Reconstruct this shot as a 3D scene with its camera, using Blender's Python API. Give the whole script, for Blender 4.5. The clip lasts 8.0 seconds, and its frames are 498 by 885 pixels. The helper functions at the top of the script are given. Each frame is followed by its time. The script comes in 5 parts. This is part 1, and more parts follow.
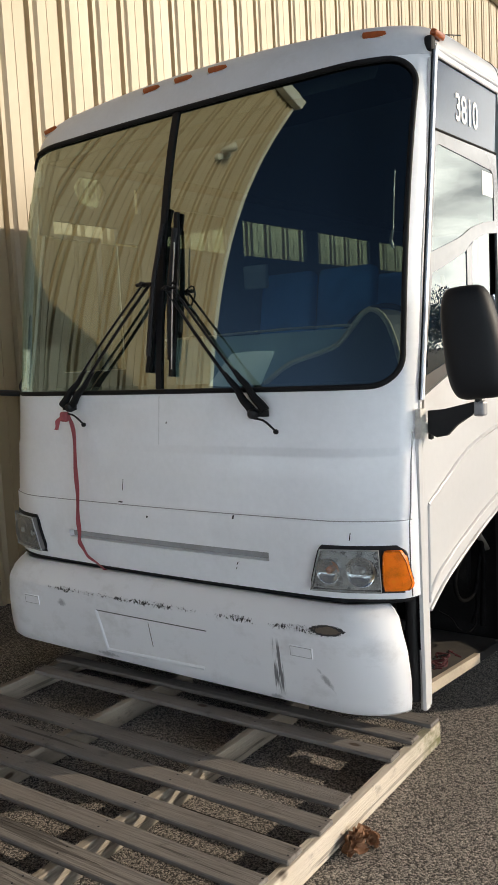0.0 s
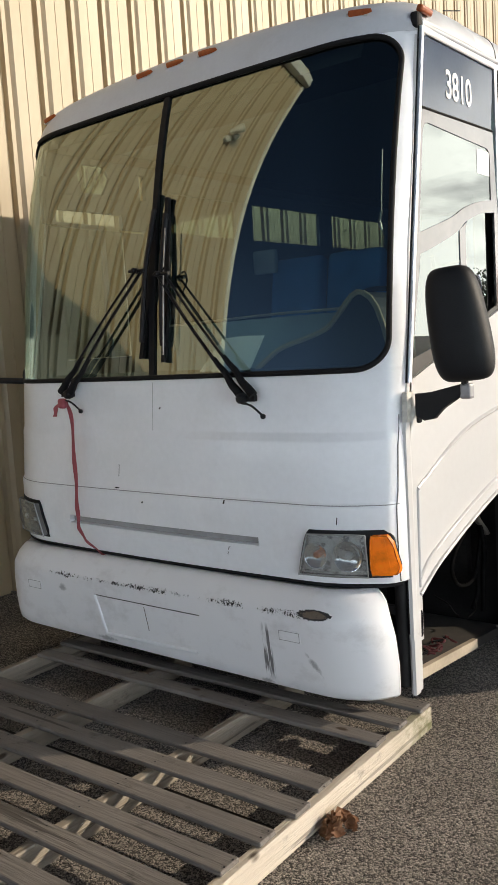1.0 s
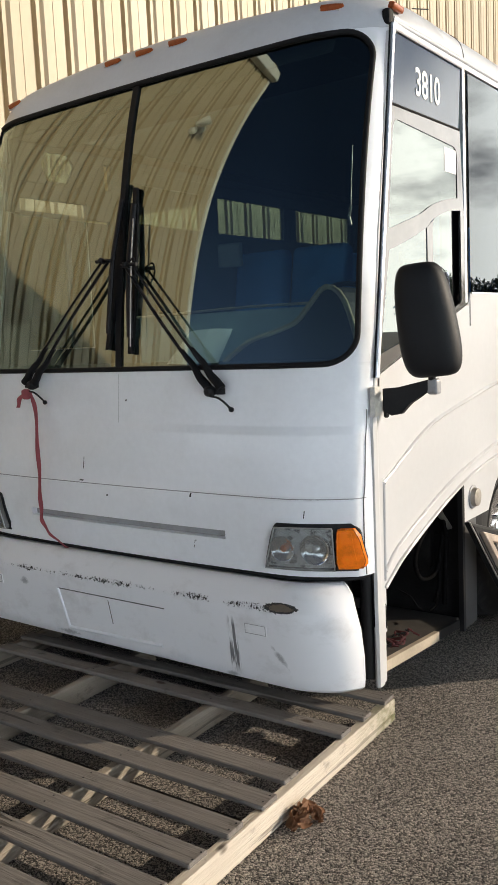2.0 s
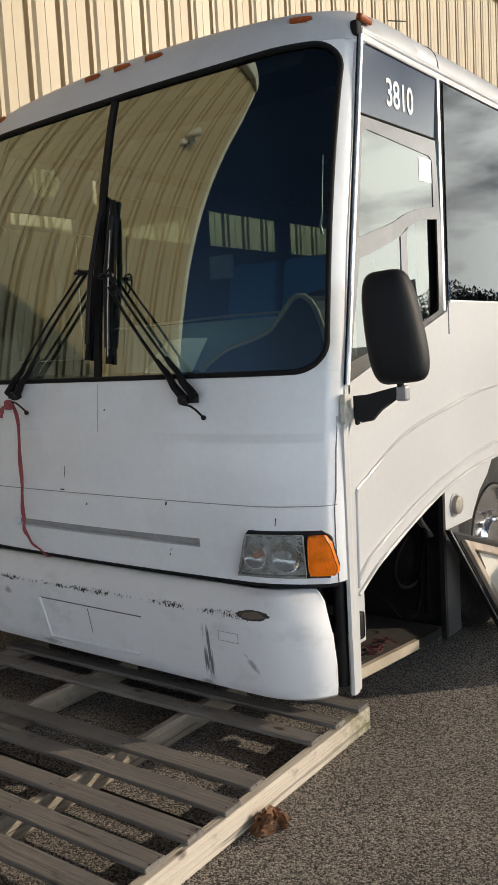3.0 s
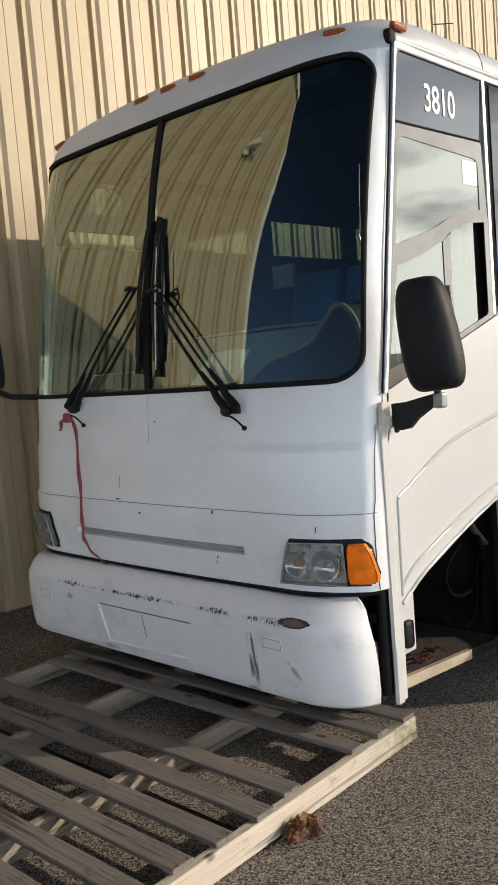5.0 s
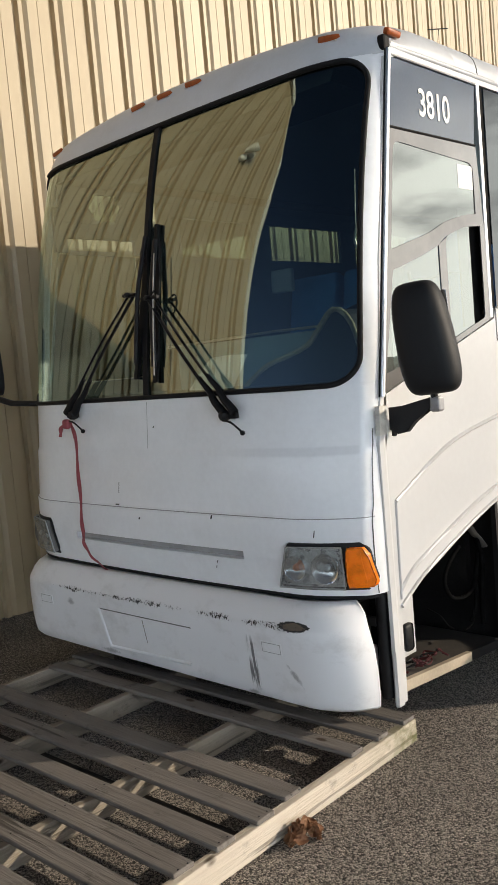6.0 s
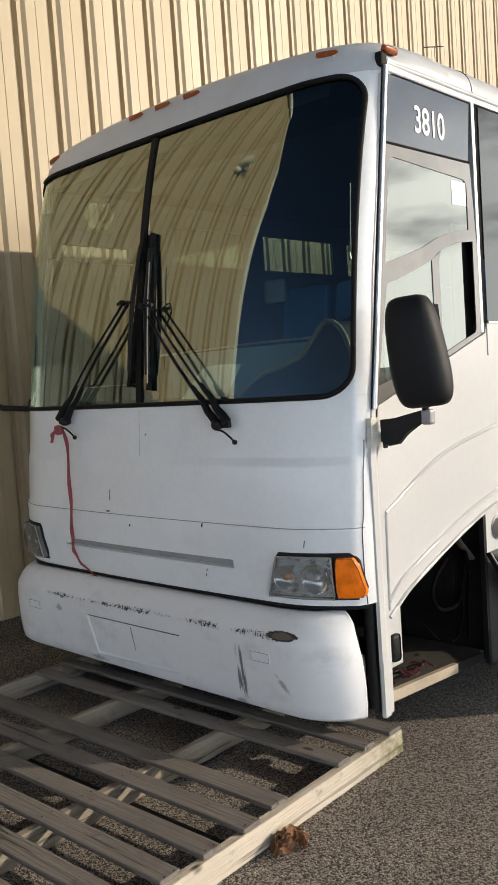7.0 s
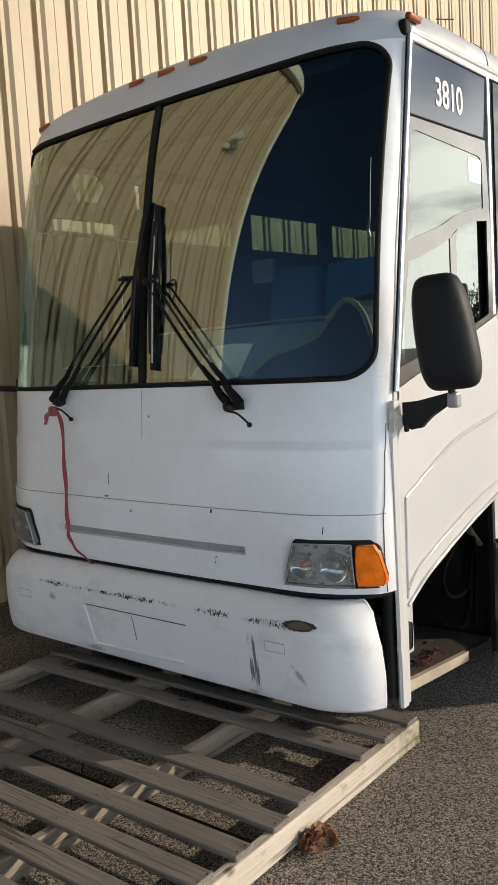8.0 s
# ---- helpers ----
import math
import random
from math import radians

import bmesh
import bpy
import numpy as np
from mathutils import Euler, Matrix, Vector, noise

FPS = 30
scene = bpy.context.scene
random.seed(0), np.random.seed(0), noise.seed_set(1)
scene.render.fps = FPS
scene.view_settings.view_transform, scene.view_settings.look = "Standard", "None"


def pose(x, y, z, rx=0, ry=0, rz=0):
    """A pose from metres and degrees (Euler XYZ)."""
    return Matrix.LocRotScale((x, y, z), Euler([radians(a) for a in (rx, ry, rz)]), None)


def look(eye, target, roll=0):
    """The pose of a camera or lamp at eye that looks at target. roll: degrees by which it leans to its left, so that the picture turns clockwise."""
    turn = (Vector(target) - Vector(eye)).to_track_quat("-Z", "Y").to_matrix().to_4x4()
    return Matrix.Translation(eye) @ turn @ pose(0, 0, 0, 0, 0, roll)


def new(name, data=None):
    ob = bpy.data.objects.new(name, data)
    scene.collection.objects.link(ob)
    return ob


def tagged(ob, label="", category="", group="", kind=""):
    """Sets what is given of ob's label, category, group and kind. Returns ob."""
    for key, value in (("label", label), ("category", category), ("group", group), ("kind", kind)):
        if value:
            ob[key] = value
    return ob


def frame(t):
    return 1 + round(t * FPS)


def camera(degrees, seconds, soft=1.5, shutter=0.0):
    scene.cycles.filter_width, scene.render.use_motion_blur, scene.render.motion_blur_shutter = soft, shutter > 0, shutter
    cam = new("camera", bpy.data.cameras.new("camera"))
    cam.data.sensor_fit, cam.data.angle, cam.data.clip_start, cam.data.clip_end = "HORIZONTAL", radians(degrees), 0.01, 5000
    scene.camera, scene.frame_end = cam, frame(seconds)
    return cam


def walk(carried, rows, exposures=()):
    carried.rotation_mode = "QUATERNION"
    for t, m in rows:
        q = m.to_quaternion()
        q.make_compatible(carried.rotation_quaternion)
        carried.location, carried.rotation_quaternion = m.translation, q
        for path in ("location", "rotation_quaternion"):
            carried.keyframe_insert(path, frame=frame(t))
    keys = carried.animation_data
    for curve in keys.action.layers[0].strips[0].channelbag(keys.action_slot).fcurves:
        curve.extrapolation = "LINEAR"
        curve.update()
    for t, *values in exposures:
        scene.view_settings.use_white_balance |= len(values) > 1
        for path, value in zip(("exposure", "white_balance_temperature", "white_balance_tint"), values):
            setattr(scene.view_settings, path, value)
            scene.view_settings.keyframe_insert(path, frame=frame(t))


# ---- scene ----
cam = camera(32.6, 8.0)
PATH = [
    (0, (2.663, -2.886, 1.652), (1.478, -1.287, 1.447), -2.9),
    (0.5, (2.804, -2.776, 1.637), (1.524, -1.252, 1.44), -3.3),
    (1, (2.831, -2.755, 1.631), (1.573, -1.217, 1.401), -3.6),
    (1.5, (2.809, -2.774, 1.626), (1.6, -1.201, 1.375), -3.0),
    (2, (2.793, -2.781, 1.629), (1.616, -1.183, 1.38), -2.7),
    (2.2, (2.787, -2.788, 1.630), (1.625, -1.180, 1.382), -2.6),
    (3.3, (3.045, -2.626, 1.59), (1.793, -1.079, 1.392), -3.3),
    (3.5, (3.091, -2.594, 1.617), (1.806, -1.074, 1.423), -3.4),
    (4, (3.115, -2.587, 1.616), (1.776, -1.111, 1.453), -4.0),
    (4.5, (3.133, -2.584, 1.615), (1.762, -1.137, 1.448), -4.4),
    (4.7, (3.145, -2.581, 1.604), (1.766, -1.143, 1.427), -4.4),
    (5.8, (3.171, -2.573, 1.602), (1.783, -1.145, 1.413), -5.0),
    (6, (3.177, -2.577, 1.607), (1.792, -1.145, 1.43), -5.1),
    (6.5, (3.179, -2.599, 1.619), (1.8, -1.158, 1.468), -4.3),
    (7, (3.178, -2.606, 1.615), (1.814, -1.151, 1.455), -4.0),
    (7.5, (3.146, -2.595, 1.612), (1.818, -1.111, 1.426), -3.6),
    (8, (2.893, -2.672, 1.614), (1.614, -1.148, 1.41), -3.4),
]
EXPOSURES = [(0.0, 0.32), (2.0, 0.36), (3.5, -0.05), (4.5, 0.11), (6.5, 0.20), (8.0, 0.15)]
walk(cam, [(t, look(eye, target, roll)) for t, eye, target, roll in PATH], EXPOSURES)

# ---- world and sun ----
SUN_AZ, SUN_EL = 46.0, 18.0          # degrees from +y towards +x, and above the horizon
world = bpy.data.worlds.new("world")
scene.world = world
world.use_nodes = True
wn, wl = world.node_tree.nodes, world.node_tree.links
wn.clear()
w_out = wn.new("ShaderNodeOutputWorld")
w_bg = wn.new("ShaderNodeBackground")
w_sky = wn.new("ShaderNodeTexSky")
w_sky.sky_type = "NISHITA"
w_sky.sun_disc = False
w_sky.sun_elevation = radians(SUN_EL)
w_sky.sun_rotation = radians(SUN_AZ)
w_sky.air_density, w_sky.dust_density, w_sky.ozone_density = 0.17, 0.35, 0.05
w_tc = wn.new("ShaderNodeTexCoord")
w_map = wn.new("ShaderNodeMapping")
w_map.inputs["Scale"].default_value = (1.0, 1.0, 2.6)
w_noise = wn.new("ShaderNodeTexNoise")
w_noise.inputs["Scale"].default_value = 4.6
w_noise.inputs["Detail"].default_value = 7.0
w_noise.inputs["Roughness"].default_value = 0.55
w_ramp = wn.new("ShaderNodeValToRGB")
w_ramp.color_ramp.elements[0].position = 0.46
w_ramp.color_ramp.elements[1].position = 0.66
w_cloud = wn.new("ShaderNodeMix")
w_cloud.data_type = "RGBA"
w_bg.inputs["Strength"].default_value = 0.050
wl.new(w_tc.outputs["Generated"], w_map.inputs["Vector"])
wl.new(w_map.outputs["Vector"], w_noise.inputs["Vector"])
w_sep = wn.new("ShaderNodeSeparateXYZ")
wl.new(w_tc.outputs["Generated"], w_sep.inputs["Vector"])
w_low = wn.new("ShaderNodeMapRange")          # banks of cloud low down, clear blue overhead
w_low.inputs["From Min"].default_value, w_low.inputs["From Max"].default_value = 0.0, 0.50
w_low.inputs["To Min"].default_value, w_low.inputs["To Max"].default_value = 0.20, -0.25
wl.new(w_sep.outputs["Z"], w_low.inputs["Value"])
w_add = wn.new("ShaderNodeMath")
w_east = wn.new("ShaderNodeMapRange")         # the bank lies to one side of the sky
w_east.inputs["From Min"].default_value, w_east.inputs["From Max"].default_value = 0.22, 0.54
w_east.inputs["To Min"].default_value, w_east.inputs["To Max"].default_value = -0.40, 0.09
w_turn = wn.new("ShaderNodeMath")
w_turn.operation = "MULTIPLY_ADD"
wl.new(w_sep.outputs["Y"], w_turn.inputs[0])
w_turn.inputs[1].default_value = 0.27
wl.new(w_sep.outputs["X"], w_turn.inputs[2])
wl.new(w_turn.outputs[0], w_east.inputs["Value"])
w_bank = wn.new("ShaderNodeMath")
wl.new(w_low.outputs["Result"], w_bank.inputs[0])
wl.new(w_east.outputs["Result"], w_bank.inputs[1])
w_veil = wn.new("ShaderNodeMapRange")
w_veil.inputs["From Min"].default_value, w_veil.inputs["From Max"].default_value = 0.70, 0.92
w_veil.inputs["To Max"].default_value = 0.05
wl.new(w_sep.outputs["Z"], w_veil.inputs["Value"])
w_high = wn.new("ShaderNodeMath")
wl.new(w_veil.outputs["Result"], w_high.inputs[0])
wl.new(w_noise.outputs["Fac"], w_high.inputs[1])
w_glow = wn.new("ShaderNodeVectorMath")       # cloud brightness from far side to sunward side
w_glow.operation = "DOT_PRODUCT"
wl.new(w_tc.outputs["Generated"], w_glow.inputs[0])
w_glow.inputs[1].default_value = (math.sin(radians(SUN_AZ)), math.cos(radians(SUN_AZ)), 0.0)
# Far clouds set brighter than sunward ones, to fill the shaded nose.
w_white = wn.new("ShaderNodeMapRange")
w_white.inputs["From Min"].default_value = -1.0
w_white.inputs["To Min"].default_value, w_white.inputs["To Max"].default_value = 140.0, 54.0
wl.new(w_glow.outputs["Value"], w_white.inputs["Value"])
w_hue = wn.new("ShaderNodeVectorMath")
w_hue.operation = "SCALE"
w_warm = wn.new("ShaderNodeMix")              # cream towards the sun, cool away from it
w_warm.data_type = "RGBA"
w_warm.inputs[6].default_value, w_warm.inputs[7].default_value = (0.88, 1.0, 1.11, 1), (1.06, 1.0, 0.90, 1)
w_near = wn.new("ShaderNodeMapRange")
w_near.inputs["From Min"].default_value = 0.45
wl.new(w_glow.outputs["Value"], w_near.inputs["Value"])
wl.new(w_near.outputs["Result"], w_warm.inputs[0])
wl.new(w_warm.outputs[2], w_hue.inputs[0])
wl.new(w_white.outputs["Result"], w_hue.inputs["Scale"])
wl.new(w_hue.outputs["Vector"], w_cloud.inputs[7])
wl.new(w_bank.outputs[0], w_add.inputs[1])
wl.new(w_high.outputs[0], w_add.inputs[0])
wl.new(w_add.outputs[0], w_ramp.inputs["Fac"])
wl.new(w_ramp.outputs["Color"], w_cloud.inputs[0])
w_fill = wn.new("ShaderNodeMapRange")         # low pale band opposite the sun, added to light the coach's shaded front
w_fill.inputs["From Min"].default_value, w_fill.inputs["From Max"].default_value = 0.01, 0.11
w_fill.inputs["To Min"].default_value, w_fill.inputs["To Max"].default_value = 1.0, 0.0
wl.new(w_sep.outputs["Z"], w_fill.inputs["Value"])
w_away = wn.new("ShaderNodeMapRange")
w_away.inputs["From Min"].default_value, w_away.inputs["From Max"].default_value = -0.35, 0.5
w_away.inputs["To Min"].default_value, w_away.inputs["To Max"].default_value = 74.0, 0.0
wl.new(w_glow.outputs["Value"], w_away.inputs["Value"])
w_band = wn.new("ShaderNodeMath")
w_band.operation = "MULTIPLY"
wl.new(w_fill.outputs["Result"], w_band.inputs[0])
wl.new(w_away.outputs["Result"], w_band.inputs[1])
w_pale = wn.new("ShaderNodeVectorMath")
w_pale.operation = "SCALE"
w_pale.inputs[0].default_value = (0.92, 1.0, 1.08)
wl.new(w_band.outputs[0], w_pale.inputs["Scale"])
w_sum = wn.new("ShaderNodeVectorMath")
wl.new(w_sky.outputs["Color"], w_sum.inputs[0])
wl.new(w_pale.outputs["Vector"], w_sum.inputs[1])
wl.new(w_sum.outputs["Vector"], w_cloud.inputs[6])
wl.new(w_cloud.outputs[2], w_bg.inputs["Color"])
wl.new(w_bg.outputs["Background"], w_out.inputs["Surface"])

sun_way = Vector((math.sin(radians(SUN_AZ)) * math.cos(radians(SUN_EL)),
                  math.cos(radians(SUN_AZ)) * math.cos(radians(SUN_EL)), math.sin(radians(SUN_EL))))
sun_data = bpy.data.lights.new("sun", "SUN")
sun_data.energy, sun_data.angle, sun_data.color = 3.05, radians(0.55), (1.0, 0.86, 0.68)
sun = new("sun", sun_data)
sun.matrix_world = look(sun_way * 60, (0, 0, 0))

# ---- materials ----


def node_mat(name):
    m = bpy.data.materials.new(name)
    m.use_nodes = True
    nt = m.node_tree
    return m, nt.nodes, nt.links, nt.nodes["Principled BSDF"]


def mat(name, color, rough=0.5, metal=0.0, var=0.12, scale=6.0, fine=90.0, bump=0.0, bump_scale=None, dirt=None,
        dirt_amount=0.0, stretch=(1, 1, 1), coat=0.0, spec=0.5, island=0.0):
    """A surface with mottling at two scales, optional dirt stains, fine relief and piece-to-piece variation."""
    m, n, l, p = node_mat(name)
    tc = n.new("ShaderNodeTexCoord")
    mp = n.new("ShaderNodeMapping")
    mp.inputs["Scale"].default_value = stretch
    l.new(tc.outputs["Object"], mp.inputs["Vector"])
    big = n.new("ShaderNodeTexNoise")
    big.inputs["Scale"].default_value, big.inputs["Detail"].default_value = scale, 6.0
    small = n.new("ShaderNodeTexNoise")
    small.inputs["Scale"].default_value, small.inputs["Detail"].default_value = fine, 4.0
    for q in (big, small):
        l.new(mp.outputs["Vector"], q.inputs["Vector"])
    mixer = n.new("ShaderNodeMath")
    mixer.operation = "MULTIPLY_ADD"
    l.new(small.outputs["Fac"], mixer.inputs[0])
    mixer.inputs[1].default_value = 0.45
    l.new(big.outputs["Fac"], mixer.inputs[2])
    value = mixer.outputs[0]
    if island:
        info = n.new("ShaderNodeObjectInfo")
        add = n.new("ShaderNodeMath")
        add.operation = "MULTIPLY_ADD"
        l.new(info.outputs["Random"], add.inputs[0])
        add.inputs[1].default_value = island
        l.new(value, add.inputs[2])
        value = add.outputs[0]
    rng = n.new("ShaderNodeMapRange")
    rng.inputs["From Min"].default_value, rng.inputs["From Max"].default_value = 0.42, 1.02 + island
    rng.inputs["To Min"].default_value, rng.inputs["To Max"].default_value = 1.0 - var, 1.0 + var
    l.new(value, rng.inputs["Value"])
    mul = n.new("ShaderNodeMix")
    mul.data_type, mul.blend_type = "RGBA", "MULTIPLY"
    mul.inputs[0].default_value = 1.0
    mul.inputs[6].default_value = (*color, 1)
    l.new(rng.outputs["Result"], mul.inputs[7])
    col = mul.outputs[2]
    if dirt:
        dn = n.new("ShaderNodeTexNoise")
        dn.inputs["Scale"].default_value, dn.inputs["Detail"].default_value = scale * 0.6, 9.0
        dn.inputs["Roughness"].default_value = 0.65
        l.new(mp.outputs["Vector"], dn.inputs["Vector"])
        dr = n.new("ShaderNodeValToRGB")
        dr.color_ramp.elements[0].position, dr.color_ramp.elements[1].position = 0.52, 0.78
        dr.color_ramp.elements[1].color = (dirt_amount, dirt_amount, dirt_amount, 1)
        l.new(dn.outputs["Fac"], dr.inputs["Fac"])
        dm = n.new("ShaderNodeMix")
        dm.data_type = "RGBA"
        dm.inputs[7].default_value = (*dirt, 1)
        l.new(dr.outputs["Color"], dm.inputs[0])
        l.new(col, dm.inputs[6])
        col = dm.outputs[2]
    l.new(col, p.inputs["Base Color"])
    rr = n.new("ShaderNodeMapRange")
    rr.inputs["To Min"].default_value, rr.inputs["To Max"].default_value = max(rough - 0.08, 0.02), min(rough + 0.1, 1.0)
    l.new(big.outputs["Fac"], rr.inputs["Value"])
    l.new(rr.outputs["Result"], p.inputs["Roughness"])
    p.inputs["Metallic"].default_value = metal
    p.inputs["Coat Weight"].default_value = coat
    p.inputs["Specular IOR Level"].default_value = spec
    if bump:
        bn = n.new("ShaderNodeBump")
        bn.inputs["Distance"].default_value = bump
        bn.inputs["Strength"].default_value = 1.0
        if bump_scale:
            bs = n.new("ShaderNodeTexNoise")
            bs.inputs["Scale"].default_value, bs.inputs["Detail"].default_value = bump_scale, 5.0
            l.new(mp.outputs["Vector"], bs.inputs["Vector"])
            l.new(bs.outputs["Fac"], bn.inputs["Height"])
        else:
            l.new(mixer.outputs[0], bn.inputs["Height"])
        l.new(bn.outputs["Normal"], p.inputs["Normal"])
    return m


def glass(name, tint, gloss=0.045, rough=0.0, haze=0.0, cast=(1.0, 1.0, 1.0)):
    """Thin pane: tinted see-through with a mirror gloss that grows towards grazing."""
    m = bpy.data.materials.new(name)
    m.use_nodes = True
    n, l = m.node_tree.nodes, m.node_tree.links
    n.clear()
    out = n.new("ShaderNodeOutputMaterial")
    mix = n.new("ShaderNodeMixShader")
    tr = n.new("ShaderNodeBsdfTransparent")
    tr.inputs["Color"].default_value = (*tint, 1)
    gl = n.new("ShaderNodeBsdfGlossy")
    gl.inputs["Roughness"].default_value = rough
    gl.inputs["Color"].default_value = (*cast, 1)
    lw = n.new("ShaderNodeLayerWeight")
    lw.inputs["Blend"].default_value = 0.5
    pw = n.new("ShaderNodeMath")
    pw.operation = "POWER"
    l.new(lw.outputs["Facing"], pw.inputs[0])
    pw.inputs[1].default_value = 5.0
    ma = n.new("ShaderNodeMath")
    ma.operation = "MULTIPLY_ADD"
    l.new(pw.outputs[0], ma.inputs[0])
    ma.inputs[1].default_value, ma.inputs[2].default_value = 1.0 - gloss, gloss
    l.new(ma.outputs[0], mix.inputs["Fac"])
    l.new(tr.outputs["BSDF"], mix.inputs[1])
    l.new(gl.outputs["BSDF"], mix.inputs[2])
    shader = mix.outputs["Shader"]
    if haze:                                  # a scratched, yellowed skin
        di = n.new("ShaderNodeBsdfDiffuse")
        di.inputs["Color"].default_value = (0.55, 0.55, 0.54, 1)
        nz = n.new("ShaderNodeTexNoise")
        nz.inputs["Scale"].default_value, nz.inputs["Detail"].default_value = 18.0, 6.0
        tc = n.new("ShaderNodeTexCoord")
        l.new(tc.outputs["Object"], nz.inputs["Vector"])
        hz = n.new("ShaderNodeMath")
        hz.operation = "MULTIPLY"
        l.new(nz.outputs["Fac"], hz.inputs[0])
        hz.inputs[1].default_value = 2 * haze
        mix2 = n.new("ShaderNodeMixShader")
        l.new(hz.outputs[0], mix2.inputs["Fac"])
        l.new(shader, mix2.inputs[1])
        l.new(di.outputs["BSDF"], mix2.inputs[2])
        shader = mix2.outputs["Shader"]
    l.new(shader, out.inputs["Surface"])
    return m


def wood(name, pale, dark, along, moss=False, rough=0.85, streaks=1.0):
    """Weathered sawn wood: long grain, dark streaks, stains, knots and fine cracks along one axis (0 x, 1 y)."""
    m, n, l, p = node_mat(name)
    tc = n.new("ShaderNodeTexCoord")
    info = n.new("ShaderNodeObjectInfo")
    off = n.new("ShaderNodeVectorMath")
    off.operation = "MULTIPLY_ADD"
    l.new(info.outputs["Random"], off.inputs[0])
    off.inputs[1].default_value = (7.0, 5.0, 3.0)
    l.new(tc.outputs["Object"], off.inputs[2])

    def noise(scale, stretch, detail=6.0, rough_n=0.6, lo=0.4, hi=0.6):
        mp = n.new("ShaderNodeMapping")
        mp.inputs["Scale"].default_value = (stretch, 1, 1) if along == 0 else (1, stretch, 1)
        l.new(off.outputs[0], mp.inputs["Vector"])
        q = n.new("ShaderNodeTexNoise")
        q.inputs["Scale"].default_value, q.inputs["Detail"].default_value, q.inputs["Roughness"].default_value = scale, detail, rough_n
        l.new(mp.outputs["Vector"], q.inputs["Vector"])
        r = n.new("ShaderNodeMapRange")
        r.inputs["From Min"].default_value, r.inputs["From Max"].default_value = lo, hi
        l.new(q.outputs["Fac"], r.inputs["Value"])
        return r.outputs["Result"], mp

    def mix(fac, a, b, amount):
        q = n.new("ShaderNodeMix")
        q.data_type = "RGBA"
        s = n.new("ShaderNodeMath")
        s.operation = "MULTIPLY"
        l.new(fac, s.inputs[0])
        s.inputs[1].default_value = amount
        l.new(s.outputs[0], q.inputs[0])
        if isinstance(a, tuple):
            q.inputs[6].default_value = (*a, 1)
        else:
            l.new(a, q.inputs[6])
        q.inputs[7].default_value = (*b, 1)
        return q.outputs[2]
    stain, _ = noise(4.5, 0.5, 8, 0.65, 0.42, 0.66)
    grain, _ = noise(85, 0.035, 5, 0.6, 0.36, 0.64)
    streak, _ = noise(30, 0.05, 7, 0.7, 0.54, 0.70)
    crack, _ = noise(26, 0.03, 4, 0.5, 0.635, 0.65)
    blot, _ = noise(14, 0.6, 8, 0.7, 0.58, 0.70)
    col = mix(grain, pale, dark, 0.28)
    col = mix(stain, col, tuple(0.55 * c for c in dark), 0.65 * streaks)
    col = mix(streak, col, tuple(0.35 * c for c in dark), 0.75 * streaks)
    col = mix(blot, col, tuple(0.3 * c for c in dark), 0.5)
    vor = n.new("ShaderNodeTexVoronoi")
    vor.inputs["Scale"].default_value = 5.0
    vm = n.new("ShaderNodeMapping")
    vm.inputs["Scale"].default_value = (0.55, 1.2, 1.2) if along == 0 else (1.2, 0.55, 1.2)
    l.new(off.outputs[0], vm.inputs["Vector"])
    l.new(vm.outputs["Vector"], vor.inputs["Vector"])
    kr = n.new("ShaderNodeMapRange")
    kr.inputs["From Min"].default_value, kr.inputs["From Max"].default_value = 0.09, 0.05
    l.new(vor.outputs["Distance"], kr.inputs["Value"])
    col = mix(kr.outputs["Result"], col, (0.05, 0.03, 0.018), 0.85)
    col = mix(crack, col, (0.012, 0.010, 0.008), 0.25 + 0.65 * streaks)
    if moss:
        sep = n.new("ShaderNodeSeparateXYZ")
        l.new(tc.outputs["Object"], sep.inputs["Vector"])
        mr = n.new("ShaderNodeMapRange")
        mr.inputs["From Min"].default_value, mr.inputs["From Max"].default_value = -0.42, -0.02
        l.new(sep.outputs["Y"], mr.inputs["Value"])
        mn, _ = noise(20, 0.6, 8, 0.7, 0.30, 0.62)
        mm = n.new("ShaderNodeMath")
        mm.operation = "MULTIPLY"
        l.new(mr.outputs["Result"], mm.inputs[0])
        l.new(mn, mm.inputs[1])
        col = mix(mm.outputs[0], col, (0.12, 0.125, 0.045), 0.9)
    l.new(col, p.inputs["Base Color"])
    p.inputs["Roughness"].default_value = rough
    p.inputs["Specular IOR Level"].default_value = 0.25
    bn = n.new("ShaderNodeBump")
    bn.inputs["Distance"].default_value, bn.inputs["Strength"].default_value, bn.invert = 0.0018, 1.0, True
    hsum = n.new("ShaderNodeMath")
    hsum.operation = "ADD"
    l.new(grain, hsum.inputs[0])
    l.new(crack, hsum.inputs[1])
    l.new(hsum.outputs[0], bn.inputs["Height"])
    l.new(bn.outputs["Normal"], p.inputs["Normal"])
    return m


